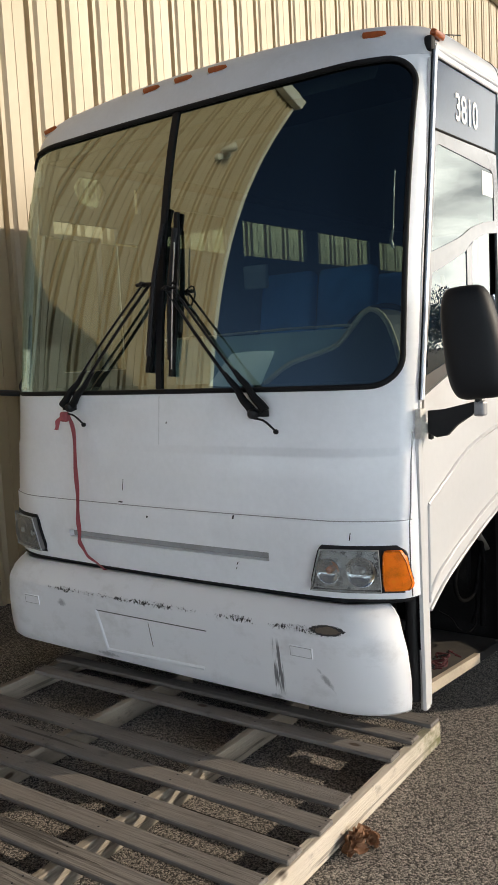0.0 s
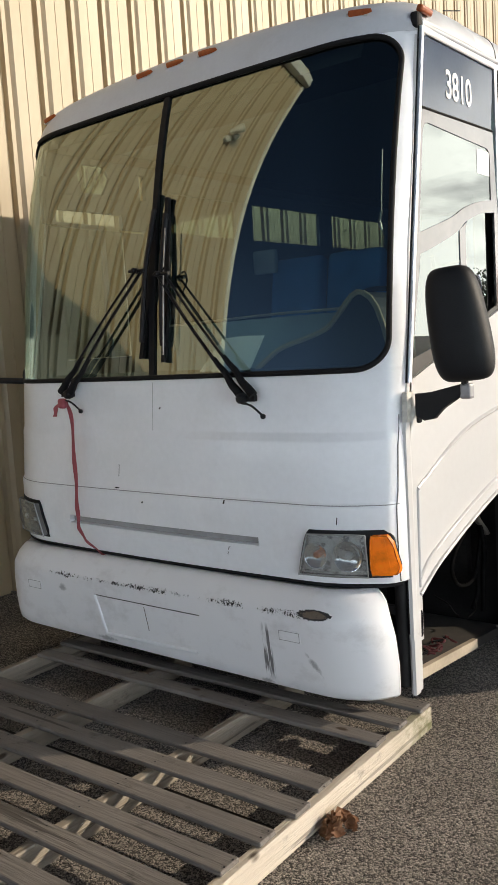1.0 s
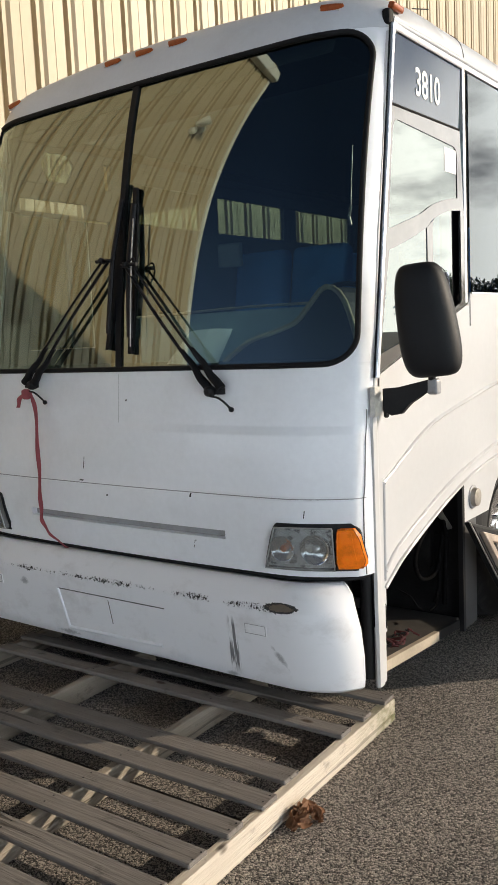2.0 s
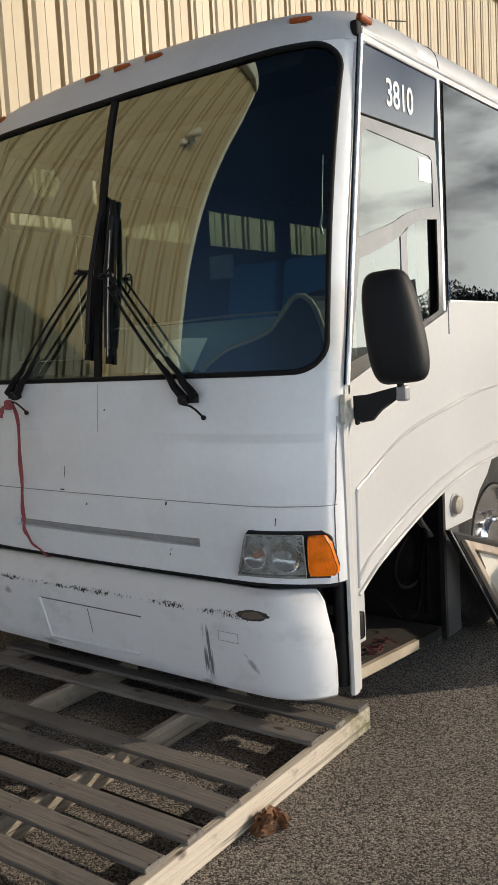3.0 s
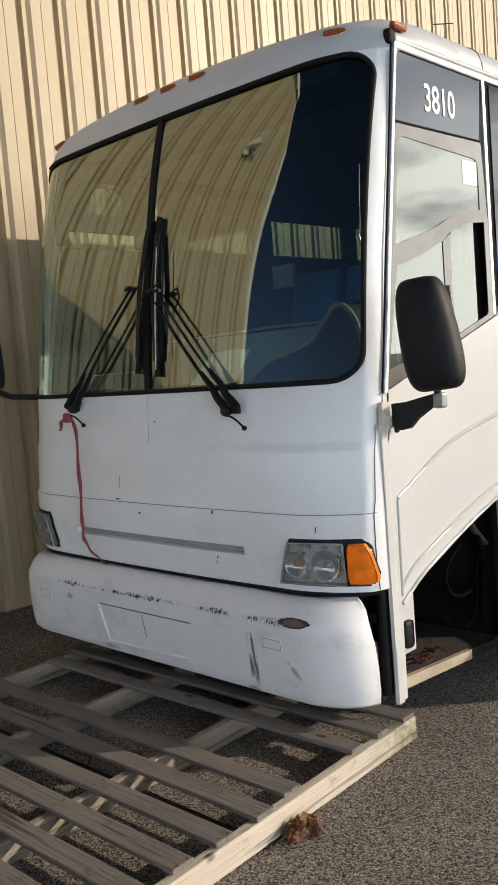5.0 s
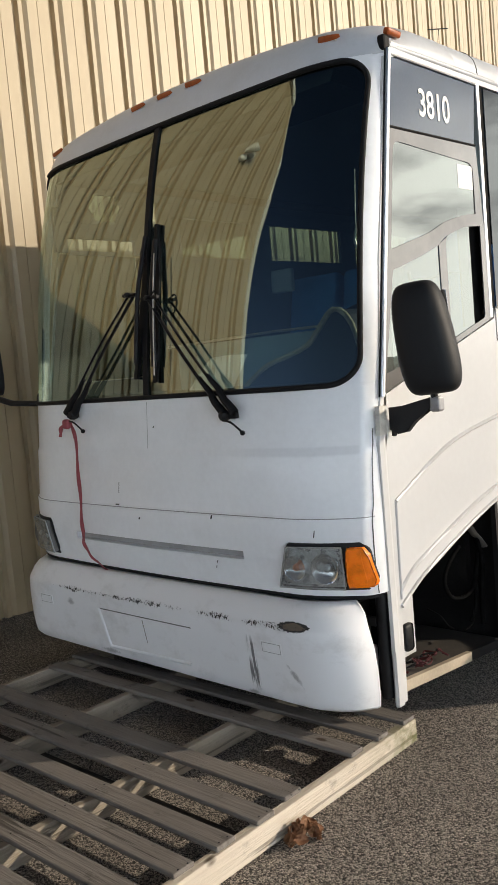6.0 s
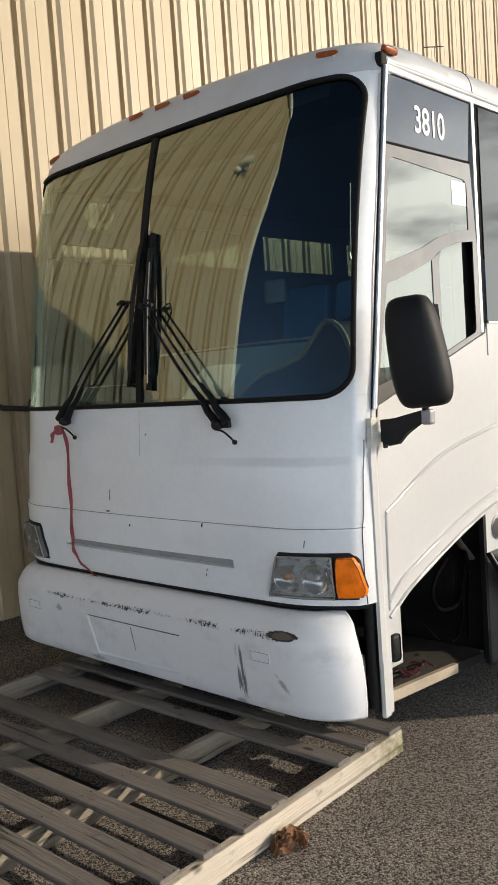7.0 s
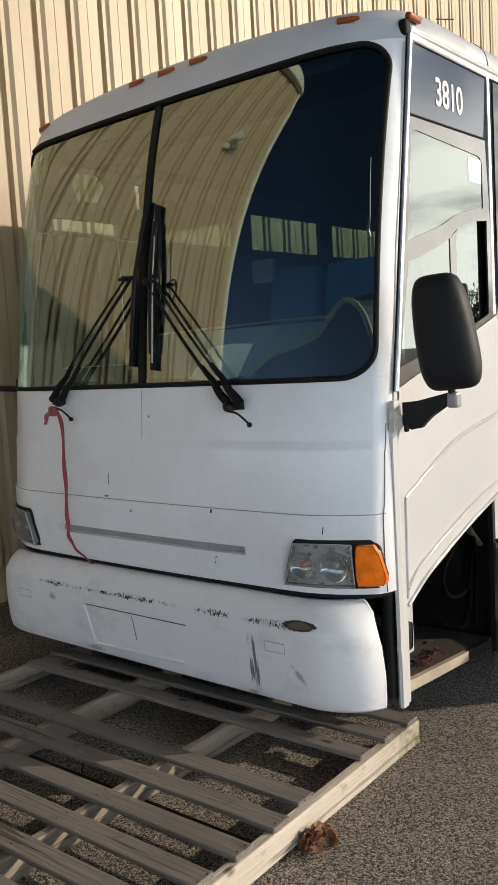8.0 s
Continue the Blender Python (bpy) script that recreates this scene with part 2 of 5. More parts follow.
# Nose white, raised and blued to stand in for skylight on the shaded front.
white_paint_lifted = mat("white_paint_lifted", (0.87, 0.885, 0.905), 0.30, var=0.05, scale=2.5, fine=40, dirt=(0.5, 0.48, 0.45), dirt_amount=0.3, coat=0.25)
# Same coach white, lowered on the side to offset direct sun.
side_white_dimmed = mat("side_white_dimmed", (0.60, 0.595, 0.59), 0.36, var=0.05, scale=1.8, fine=30, dirt=(0.5, 0.46, 0.4), dirt_amount=0.3, coat=0.2)
# Roof and brow: coach white with its base lowered to offset sun brightness.
roof_white_dimmed = mat("roof_white_dimmed", (0.57, 0.585, 0.61), 0.38, var=0.07, scale=3, fine=50, dirt=(0.4, 0.38, 0.36), dirt_amount=0.45)
black_rubber = mat("black_rubber", (0.010, 0.010, 0.011), 0.65, spec=0.18, var=0.3, scale=20, bump=0.0006)
black_plastic = mat("black_plastic", (0.008, 0.0085, 0.010), 0.55, spec=0.32, var=0.25, scale=12, fine=260, bump=0.0007, bump_scale=420)
black_metal = mat("black_metal", (0.009, 0.009, 0.010), 0.5, spec=0.3, var=0.3, scale=15, dirt=(0.05, 0.045, 0.04), dirt_amount=0.12)
# Near-black that also stands in for deep shade in the bay and underneath.
black_and_shade = mat("black_and_shade", (0.010, 0.0095, 0.0095), 0.85, spec=0.15, var=0.4, scale=7, dirt=(0.03, 0.027, 0.025), dirt_amount=0.5, bump=0.003)
chrome = mat("chrome", (0.74, 0.75, 0.77), 0.16, metal=1.0, var=0.06, scale=9)
aluminium = mat("aluminium", (0.62, 0.62, 0.63), 0.34, metal=1.0, var=0.1, scale=14, dirt=(0.3, 0.27, 0.24), dirt_amount=0.3)
bright_trim = mat("bright_trim", (0.85, 0.85, 0.85), 0.34, metal=0.9, var=0.08, scale=12, stretch=(1, 1, 0.2))
cap_metal = mat("cap_metal", (0.36, 0.33, 0.29), 0.45, metal=0.6, var=0.25, scale=20, dirt=(0.2, 0.17, 0.13), dirt_amount=0.5)
lamp_dull = mat("lamp_dull", (0.13, 0.12, 0.105), 0.35, metal=0.3, var=0.35, scale=16, fine=60)
grey_metal = mat("grey_metal", (0.34, 0.34, 0.35), 0.45, metal=0.5, var=0.2, scale=18, dirt=(0.2, 0.14, 0.1), dirt_amount=0.4)
number_blue = mat("number_blue", (0.085, 0.11, 0.15), 0.10, var=0.08, scale=3)
frame_grey = mat("frame_grey", (0.12, 0.115, 0.11), 0.14, coat=0.6, var=0.07, scale=6, dirt=(0.25, 0.23, 0.2), dirt_amount=0.3)
white_sign = mat("white_sign", (0.82, 0.82, 0.82), 0.5, var=0.04)
paper_white = mat("paper_white", (0.86, 0.90, 0.90), 0.7, var=0.06, scale=8)
amber_lens = mat("amber_lens", (1.0, 0.215, 0.006), 0.16, var=0.3, scale=22, fine=300, bump=0.0008, coat=0.6)
amber_rim = mat("amber_rim", (0.60, 0.14, 0.01), 0.25, var=0.2, scale=30, coat=0.5)
marker_amber = mat("marker_amber", (0.34, 0.075, 0.012), 0.35, var=0.25, scale=50, fine=300, bump=0.0006)
headlamp_glass = glass("headlamp_glass", (0.82, 0.84, 0.84), 0.06, 0.06, 0.12)
lamp_silver = mat("lamp_silver", (0.52, 0.53, 0.53), 0.28, metal=0.7, var=0.4, scale=30, fine=90, bump=0.004, bump_scale=34)
bowl_chrome = mat("bowl_chrome", (0.80, 0.81, 0.82), 0.10, metal=1.0, var=0.12, scale=18, bump=0.0015, bump_scale=40)
lens_rim = mat("lens_rim", (0.30, 0.30, 0.29), 0.35, var=0.15, scale=20, coat=0.5)
windscreen_glass = glass("windscreen_glass", (0.42, 0.54, 0.49), 0.27, cast=(0.88, 1.0, 0.92))
side_glass = glass("side_glass", (0.30, 0.38, 0.35), 0.21, cast=(0.93, 1.0, 0.97))
dark_glass = glass("dark_glass", (0.03, 0.04, 0.05), 0.065, cast=(0.9, 0.97, 1.0))
clear_face = glass("clear_face", (1.0, 1.0, 1.0), 0.0)
wall_cream = mat("wall_cream", (0.43, 0.337, 0.205), 0.46, var=0.06, scale=1.4, fine=25, dirt=(0.42, 0.34, 0.22), dirt_amount=0.35, stretch=(1, 1, 0.25))
bracket_cream = mat("bracket_cream", (0.66, 0.63, 0.57), 0.5, var=0.15, scale=30, dirt=(0.22, 0.18, 0.14), dirt_amount=0.7)
trim_cream = mat("trim_cream", (0.62, 0.60, 0.52), 0.5, var=0.1)
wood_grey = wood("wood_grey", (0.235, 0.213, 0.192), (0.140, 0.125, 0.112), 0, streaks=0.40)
# Bottom boards' wood, blackened to sink into the shade under the deck.
wood_shade_dark = wood("wood_shade_dark", (0.055, 0.048, 0.042), (0.03, 0.026, 0.023), 0, streaks=0.5)
# Stringer wood lowered below the rail's, for the shade it lies in.
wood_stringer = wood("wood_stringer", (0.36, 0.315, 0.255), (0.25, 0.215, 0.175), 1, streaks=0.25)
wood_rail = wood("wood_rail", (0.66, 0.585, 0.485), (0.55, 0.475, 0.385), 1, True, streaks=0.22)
shelf_tan = mat("shelf_tan", (0.42, 0.35, 0.26), 0.7, var=0.2, scale=9, dirt=(0.2, 0.16, 0.12), dirt_amount=0.5)
# Shelf top coloured far darker than its edge, for the bay's shade.
shelf_board = mat("shelf_board", (0.05, 0.044, 0.038), 0.7, var=0.2, scale=6, dirt=(0.2, 0.16, 0.12), dirt_amount=0.4)
red_strap = mat("red_strap", (0.33, 0.075, 0.09), 0.75, var=0.2, scale=30, fine=300, bump=0.0006)
red_rag = mat("red_rag", (0.09, 0.018, 0.02), 0.8, var=0.4, scale=30, bump=0.002)
leaf_brown = mat("leaf_brown", (0.22, 0.105, 0.05), 0.7, var=0.4, scale=25, fine=150, bump=0.002)
blue_cloth = mat("blue_cloth", (0.06, 0.18, 0.44), 0.85, var=0.25, scale=9, fine=200, bump=0.001)
pale_cloth = mat("pale_cloth", (0.34, 0.40, 0.45), 0.8, var=0.2, scale=12)
interior_grey = mat("interior_grey", (0.11, 0.13, 0.15), 0.7, var=0.2, scale=4)
interior_dark = mat("interior_dark", (0.016, 0.022, 0.022), 0.65, var=0.25, scale=6)
dash_grey = mat("dash_grey", (0.30, 0.40, 0.44), 0.6, var=0.15, scale=6)
dash_dark = mat("dash_dark", (0.055, 0.075, 0.075), 0.6, var=0.2, scale=6)
tan_panel = mat("tan_panel", (0.42, 0.38, 0.27), 0.7, var=0.12, scale=5)
tyre_rubber = mat("tyre_rubber", (0.02, 0.02, 0.02), 0.85, var=0.3, scale=30, bump=0.002, dirt=(0.1, 0.09, 0.08), dirt_amount=0.4)
leaf_green = mat("leaf_green", (0.045, 0.065, 0.03), 0.7, var=0.4, scale=3, fine=20)
bark = mat("bark", (0.09, 0.07, 0.055), 0.9, var=0.3, scale=8, bump=0.01)


def ground_mat():
    """Worn asphalt with pale stone chips set in dark binder."""
    m, n, l, p = node_mat("asphalt")
    tc = n.new("ShaderNodeTexCoord")
    vor = n.new("ShaderNodeTexVoronoi")
    vor.inputs["Scale"].default_value = 185.0
    l.new(tc.outputs["Object"], vor.inputs["Vector"])
    ramp = n.new("ShaderNodeValToRGB")
    e = ramp.color_ramp.elements
    e[0].position, e[0].color = 0.0, (0.012, 0.011, 0.011, 1)
    e[1].position, e[1].color = 1.0, (0.58, 0.52, 0.455, 1)
    mid = ramp.color_ramp.elements.new(0.6)
    mid.color = (0.16, 0.144, 0.127, 1)
    sep = n.new("ShaderNodeSeparateColor")
    l.new(vor.outputs["Color"], sep.inputs["Color"])
    l.new(sep.outputs["Red"], ramp.inputs["Fac"])
    big = n.new("ShaderNodeTexNoise")
    big.inputs["Scale"].default_value, big.inputs["Detail"].default_value = 1.7, 6.0
    l.new(tc.outputs["Object"], big.inputs["Vector"])
    rng = n.new("ShaderNodeMapRange")
    rng.inputs["From Min"].default_value, rng.inputs["From Max"].default_value = 0.3, 0.7
    rng.inputs["To Min"].default_value, rng.inputs["To Max"].default_value = 0.75, 1.2
    l.new(big.outputs["Fac"], rng.inputs["Value"])
    mul = n.new("ShaderNodeMix")
    mul.data_type, mul.blend_type = "RGBA", "MULTIPLY"
    mul.inputs[0].default_value = 1.0
    l.new(ramp.outputs["Color"], mul.inputs[6])
    l.new(rng.outputs["Result"], mul.inputs[7])
    l.new(mul.outputs[2], p.inputs["Base Color"])
    p.inputs["Roughness"].default_value = 0.85
    bn = n.new("ShaderNodeBump")
    bn.inputs["Distance"].default_value, bn.invert = 0.004, True
    l.new(vor.outputs["Distance"], bn.inputs["Height"])
    l.new(bn.outputs["Normal"], p.inputs["Normal"])
    return m


asphalt = ground_mat()
chip_stone = mat("chip_stone", (0.42, 0.375, 0.325), 0.8, var=0.5, scale=60, fine=300)

# ---- mesh helpers ----


def thing(name, loc, label, category, group="", kind=""):
    """A top-level Empty at the thing's base."""
    ob = new(name)
    ob.empty_display_size = 0.1
    ob.matrix_basis = Matrix.Translation(loc)
    return tagged(ob, label, category, group, kind)


def part(name, bm, material, parent=None, label="", smooth=None):
    """Links a bmesh, in world coordinates, as one mesh object under a thing or a part."""
    bmesh.ops.recalc_face_normals(bm, faces=bm.faces)
    me = bpy.data.meshes.new(name)
    bm.to_mesh(me)
    bm.free()
    me.materials.append(material)
    if smooth is not None:
        me.shade_smooth()
        me.set_sharp_from_angle(angle=radians(smooth))
    ob = new(name, me)
    if parent:
        ob.parent = parent
        if parent.type == "EMPTY":
            ob.matrix_parent_inverse = parent.matrix_basis.inverted()
    if label:
        ob["label"] = label
    return ob


def one_gloss(ob, way):
    """Leaves the mirror gloss of a pane to its outer face alone."""
    ob.data.materials.append(clear_face)
    for f in ob.data.polygons:
        if f.normal.dot(Vector(way)) < 0.3:
            f.material_index = 1
    ob.visible_shadow = False


def box(x0, x1, y0, y1, z0, z1, r=0.0, seg=2, bm=None, m=None):
    bm = bm or bmesh.new()
    c = Matrix.Translation(((x0 + x1) / 2, (y0 + y1) / 2, (z0 + z1) / 2)) @ Matrix.Diagonal((x1 - x0, y1 - y0, z1 - z0, 1))
    made = bmesh.ops.create_cube(bm, size=1, matrix=c)["verts"]
    if r:
        es = list({e for v in made for e in v.link_edges})
        got = bmesh.ops.bevel(bm, geom=es, offset=r, segments=seg, affect="EDGES", profile=0.5)
        made = got["verts"]
    if m is not None:
        bmesh.ops.transform(bm, matrix=m, verts=bm.verts)
    return bm


def prism(pts, axis, a0, a1, bm=None, r=0.0):
    """A flat outline in the two other axes, pulled from a0 to a1 along axis."""
    bm = bm or bmesh.new()

    def at(p, a):
        return {"x": (a, p[0], p[1]), "y": (p[0], a, p[1]), "z": (p[0], p[1], a)}[axis]
    lo = [bm.verts.new(at(p, a0)) for p in pts]
    hi = [bm.verts.new(at(p, a1)) for p in pts]
    f0, f1 = bm.faces.new(lo), bm.faces.new(hi)
    k = len(pts)
    for i in range(k):
        bm.faces.new((lo[i], lo[(i + 1) % k], hi[(i + 1) % k], hi[i]))
    if r:
        es = [e for e in f1.edges] + [e for e in f0.edges]
        bmesh.ops.bevel(bm, geom=es, offset=r, segments=2, affect="EDGES", profile=0.5)
    return bm


def slab(grid, off, bm=None):
    """A solid sheet from a grid of points and the way to its back."""
    bm = bm or bmesh.new()
    off = Vector(off)
    a = [[bm.verts.new(p) for p in row] for row in grid]
    b = [[bm.verts.new(Vector(p) + off) for p in row] for row in grid]
    nr, nc = len(grid), len(grid[0])
    for i in range(nr - 1):
        for j in range(nc - 1):
            bm.faces.new((a[i][j], a[i][j + 1], a[i + 1][j + 1], a[i + 1][j]))
            bm.faces.new((b[i][j], b[i + 1][j], b[i + 1][j + 1], b[i][j + 1]))
    for i in range(nr - 1):
        bm.faces.new((a[i][0], a[i + 1][0], b[i + 1][0], b[i][0]))
        bm.faces.new((a[i][-1], b[i][-1], b[i + 1][-1], a[i + 1][-1]))
    for j in range(nc - 1):
        bm.faces.new((a[0][j], b[0][j], b[0][j + 1], a[0][j + 1]))
        bm.faces.new((a[-1][j], a[-1][j + 1], b[-1][j + 1], b[-1][j]))
    return bm


def tube(pts, r, seg=8, bm=None, closed=False, flat=1.0, taper=None):
    """A round (or flattened) bar along a line of points."""
    bm = bm or bmesh.new()
    pts = [Vector(p) for p in pts]
    k = len(pts)
    rings = []
    side = None
    for i, p in enumerate(pts):
        if closed:
            d = (pts[(i + 1) % k] - pts[i - 1]).normalized()
        else:
            d = (pts[min(i + 1, k - 1)] - pts[max(i - 1, 0)]).normalized()
        if side is None:
            side = d.cross(Vector((0, 0, 1)))
            if side.length < 1e-3:
                side = d.cross(Vector((1, 0, 0)))
        side = (side - d * side.dot(d)).normalized()
        up = d.cross(side)
        rr = r if taper is None else r * (1 + (taper - 1) * i / (k - 1))
        rings.append([bm.verts.new(p + side * math.cos(2 * math.pi * j / seg) * rr + up * math.sin(2 * math.pi * j / seg) * rr * flat) for j in range(seg)])
    for i in range(k if closed else k - 1):
        a, b = rings[i], rings[(i + 1) % k]
        for j in range(seg):
            bm.faces.new((a[j], a[(j + 1) % seg], b[(j + 1) % seg], b[j]))
    if not closed:
        bm.faces.new(rings[0])
        bm.faces.new(rings[-1])
    return bm


def lathe(profile, seg=32, m=None):
    """Turns (radius, height) pairs round z."""
    bm = bmesh.new()
    rings = [[bm.verts.new((r * math.cos(2 * math.pi * j / seg), r * math.sin(2 * math.pi * j / seg), h)) for j in range(seg)] for r, h in profile]
    for a, b in zip(rings, rings[1:]):
        for j in range(seg):
            bm.faces.new((a[j], a[(j + 1) % seg], b[(j + 1) % seg], b[j]))
    bm.faces.new(rings[0])
    bm.faces.new(rings[-1])
    if m is not None:
        bmesh.ops.transform(bm, matrix=m, verts=bm.verts)
    return bm


def curve_pts(pts, n=24):
    """A smooth line (Catmull-Rom) through the points."""
    pts = [Vector(p) for p in pts]
    ext = [pts[0] * 2 - pts[1]] + pts + [pts[-1] * 2 - pts[-2]]
    out = []
    for i in range(len(pts) - 1):
        p0, p1, p2, p3 = ext[i:i + 4]
        steps = max(2, n // (len(pts) - 1))
        for s in range(steps):
            t = s / steps
            out.append(0.5 * ((2 * p1) + (p2 - p0) * t + (2 * p0 - 5 * p1 + 4 * p2 - p3) * t * t + (3 * p1 - p0 - 3 * p2 + p3) * t ** 3))
    out.append(pts[-1])
    return out


def lerp_table(table, v):
    for (a, fa), (b, fb) in zip(table, table[1:]):
        if v <= b:
            return fa + (fb - fa) * max(0.0, (v - a) / (b - a))
    return table[-1][1]


def smooth01(a, b, v):
    t = min(1.0, max(0.0, (v - a) / (b - a)))
    return t * t * (3 - 2 * t)

# ---- ground ----
bm = bmesh.new()
bmesh.ops.create_grid(bm, x_segments=40, y_segments=40, size=400)
ground = tagged(part("ground", bm, asphalt), "worn grey asphalt yard with pale stone chips", "ground", kind="structure")

# ---- metal building wall ----
WALL_X, PITCH, EAVE = -2.2, 0.312, 6.95
wall = thing("wall_building", (WALL_X, 0, 0), "cream ribbed sheet-metal wall of a large shed", "wall", kind="structure")
prof = [(0.0, 0.0), (0.003, -0.046), (0.046, -0.046), (0.050, 0.0), (0.083, 0.0), (0.086, -0.036), (0.127, 0.0),
        (0.209, 0.0), (0.212, -0.009), (0.215, 0.0), (PITCH, 0.0)]


def wall_panel_mesh(periods):
    bm = bmesh.new()
    line = []
    for k in range(periods):
        for y, d in prof[:-1]:
            line.append((k * PITCH + y, d))
    line.append((periods * PITCH, 0.0))
    grid = [[(WALL_X + d, y, z) for y, d in line] for z in (0.0, EAVE)]
    return slab(grid, (-0.06, 0, 0), bm)


Y_END = -3.21
Y_SHEET = 0.971 - 13 * PITCH
end_line = [(Y_SHEET - 0.097, -0.009), (Y_SHEET - 0.094, 0.0), (Y_SHEET - 0.002, 0.0)]
part("wall_panel", slab([[(WALL_X + d, y, z) for y, d in [(Y_END, 0.0)] + end_line] for z in (0.0, EAVE)], (-0.06, 0, 0)), wall_cream, wall)
first = part("wall_panel", wall_panel_mesh(3), wall_cream, wall)
first.location = (0, Y_SHEET, 0)
for k in range(1, 34):
    ob = new("wall_panel", first.data)
    ob.parent = wall
    ob.matrix_parent_inverse = wall.matrix_basis.inverted()
    ob.location = (0, Y_SHEET + 3 * PITCH * k, 0)
part("corner_trim", box(WALL_X - 0.02, WALL_X + 0.02, Y_END - 0.06, Y_END - 0.002, 0, EAVE), trim_cream, wall)
part("gutter", box(WALL_X + 0.004, WALL_X + 0.12, Y_END - 0.12, 32, EAVE - 0.12, EAVE, 0.02), trim_cream, wall)
part("end_wall", box(-14, WALL_X - 0.07, Y_END - 0.05, Y_END + 0.1, 0, EAVE + 0.4), wall_cream, wall)
part("shed_roof", box(-14, WALL_X + 0.1, Y_END - 0.12, 32, EAVE + 0.004, EAVE + 0.12), trim_cream, wall)

flood = thing("floodlight", (WALL_X, -2.35, 5.0), "twin white floodlight fixed high on the metal wall", "floodlight")
part("base", lathe([(0.06, 0), (0.06, 0.05), (0.03, 0.07)], 16, pose(WALL_X, -2.35, 5.0, 0, 90, 0)), trim_cream, flood)
for s in (-1, 1):
    part("lamp_head", lathe([(0.03, 0), (0.075, 0.1), (0.085, 0.17), (0.07, 0.175)], 18, pose(WALL_X + 0.09, -2.35 + 0.08 * s, 5.05, 60, 0, 60 * s)), trim_cream, flood)

# ---- the coach ----
bus = thing("coach_bus", (0, 5.0, 0), "white retired coach with scuffed front and missing side panel", "bus")

BASE = [(0.55, -0.01), (0.66, -0.025), (0.80, -0.037), (0.965, -0.034), (0.98, -0.022), (1.23, -0.001), (1.25, 0.008), (1.485, 0.03),
        (2.82, 0.2775), (2.90, 0.308), (2.97, 0.352), (3.02, 0.415), (3.05, 0.50), (3.065, 0.61), (3.07, 0.8)]


def bow(x):
    a = abs(x)
    b = 0.03 * a * a
    if a > 0.85:
        b += 0.102 * (min(a - 0.85, 0.318) / 0.318) ** 2
    if a > 1.168:
        t = min(1.0, (a - 0.95) / 0.25)
        b += 0.2 * (1 - math.sqrt(max(0.0, 1 - t * t))) - 0.1021
    return b


def edge_drop(x):
    """How far the roof rounds down towards its sides."""
    t = min(1.0, max(0.0, (abs(x) - 1.02) / 0.178))
    return 0.135 * (1 - max(0.0, 1 - t ** 2.7) ** (1 / 2.7))


def F(x, v, out=0.0):
    """The coach's front skin: across x, nominal height v; out: metres proud of it."""
    if out:
        n = (F(x, v + 0.002) - F(x, v - 0.002)).cross(F(x + 0.001, v) - F(x - 0.001, v))
        n = -n.normalized() if n.y > 0 else n.normalized()
        return F(x, v) + n * out
    z = v - (0.055 * x * x + edge_drop(x)) * min(1.0, max(0.0, (v - 2.82) / 0.25))
    u = v - 1.485
    y = 0.03 + 0.1045 * u + 0.0462 * u ** 3 if 0.0 < u < 1.335 else lerp_table(BASE, v)
    y += bow(x)
    if abs(x) > 1.1 and v > 1.5:          # the corner pillar keeps clear of the side windows
        y = min(y, 0.238 + 0.157 * (v - 1.441) + 8 * max(0.0, v - 2.83))
    return Vector((x, y, z))


def xs(a, b, n):
    """Steps across, closer towards the rounded corners."""
    return [a + (b - a) * i / n for i in range(n + 1)]


def rounded_reach(v, v0, v1, x1, r):
    """Half-width at v of a field with rounded corners."""
    d = max(0.0, r - min(v - v0, v1 - v))
    return x1 - r + math.sqrt(max(0.0, r * r - d * d))


V0, V1, XG, RG = 1.503, 2.803, 1.162, 0.115
XF = 1.192            # the glass reaches further round the kerbside corner
vs_glass = [V0 + (V1 - V0) * i / 40 for i in range(41)]
vs_fine = sorted(set(vs_glass + [V0 + RG * (1 - math.cos(a * math.pi / 20)) for a in range(11)] + [V1 - RG * (1 - math.cos(a * math.pi / 20)) for a in range(11)]))

# lower nose below the windscreen
V_NOSE = [0.656, 0.662, 0.70, 0.75, 0.80, 0.90, 0.96, 0.965, 0.98, 0.985, 1.05, 1.15, 1.22, 1.23, 1.255, 1.265, 1.35, 1.45, V0 - 0.012]
SLOT_LO, SLOT_HI, SLOT_X = 0.783, 0.820, 0.615


def nose_pt(x, v):
    """The nose skin with its long pressed slot, deepest under the upper edge."""
    p = F(x, v)
    if abs(x) < SLOT_X and SLOT_LO < v < SLOT_HI:
        p.y += 0.055
    return p


nose_x = sorted([1.198 * math.sin(math.pi * (i / 80 - 0.5)) for i in range(81)] + [s * (SLOT_X + d) for s in (-1, 1) for d in (-0.0015, 0.0015)])
nose_v = sorted(V_NOSE + [SLOT_LO, SLOT_LO + 0.006, SLOT_LO + 0.02, SLOT_HI - 0.001, SLOT_HI])
part("nose_panel", slab([[nose_pt(x, v) for x in nose_x] for v in nose_v], (0, 0.04, 0)), white_paint_lifted, bus, "white nose panel with a long pressed slot", smooth=35)
slot_grey = mat("slot_grey", (0.33, 0.33, 0.335), 0.6, var=0.15, scale=12, dirt=(0.16, 0.15, 0.14), dirt_amount=0.6)
# Grey strip laid in the slot to supply the shade its recess lacks.
part("slot_backing", slab([[F(x, v) + Vector((0, 0.026, 0)) for x in xs(-SLOT_X + 0.004, SLOT_X - 0.004, 30)] for v in (SLOT_LO + 0.004, SLOT_HI - 0.002)], (0, 0.005, 0)), slot_grey, bus, "grey strip in the nose slot, standing for its shade")
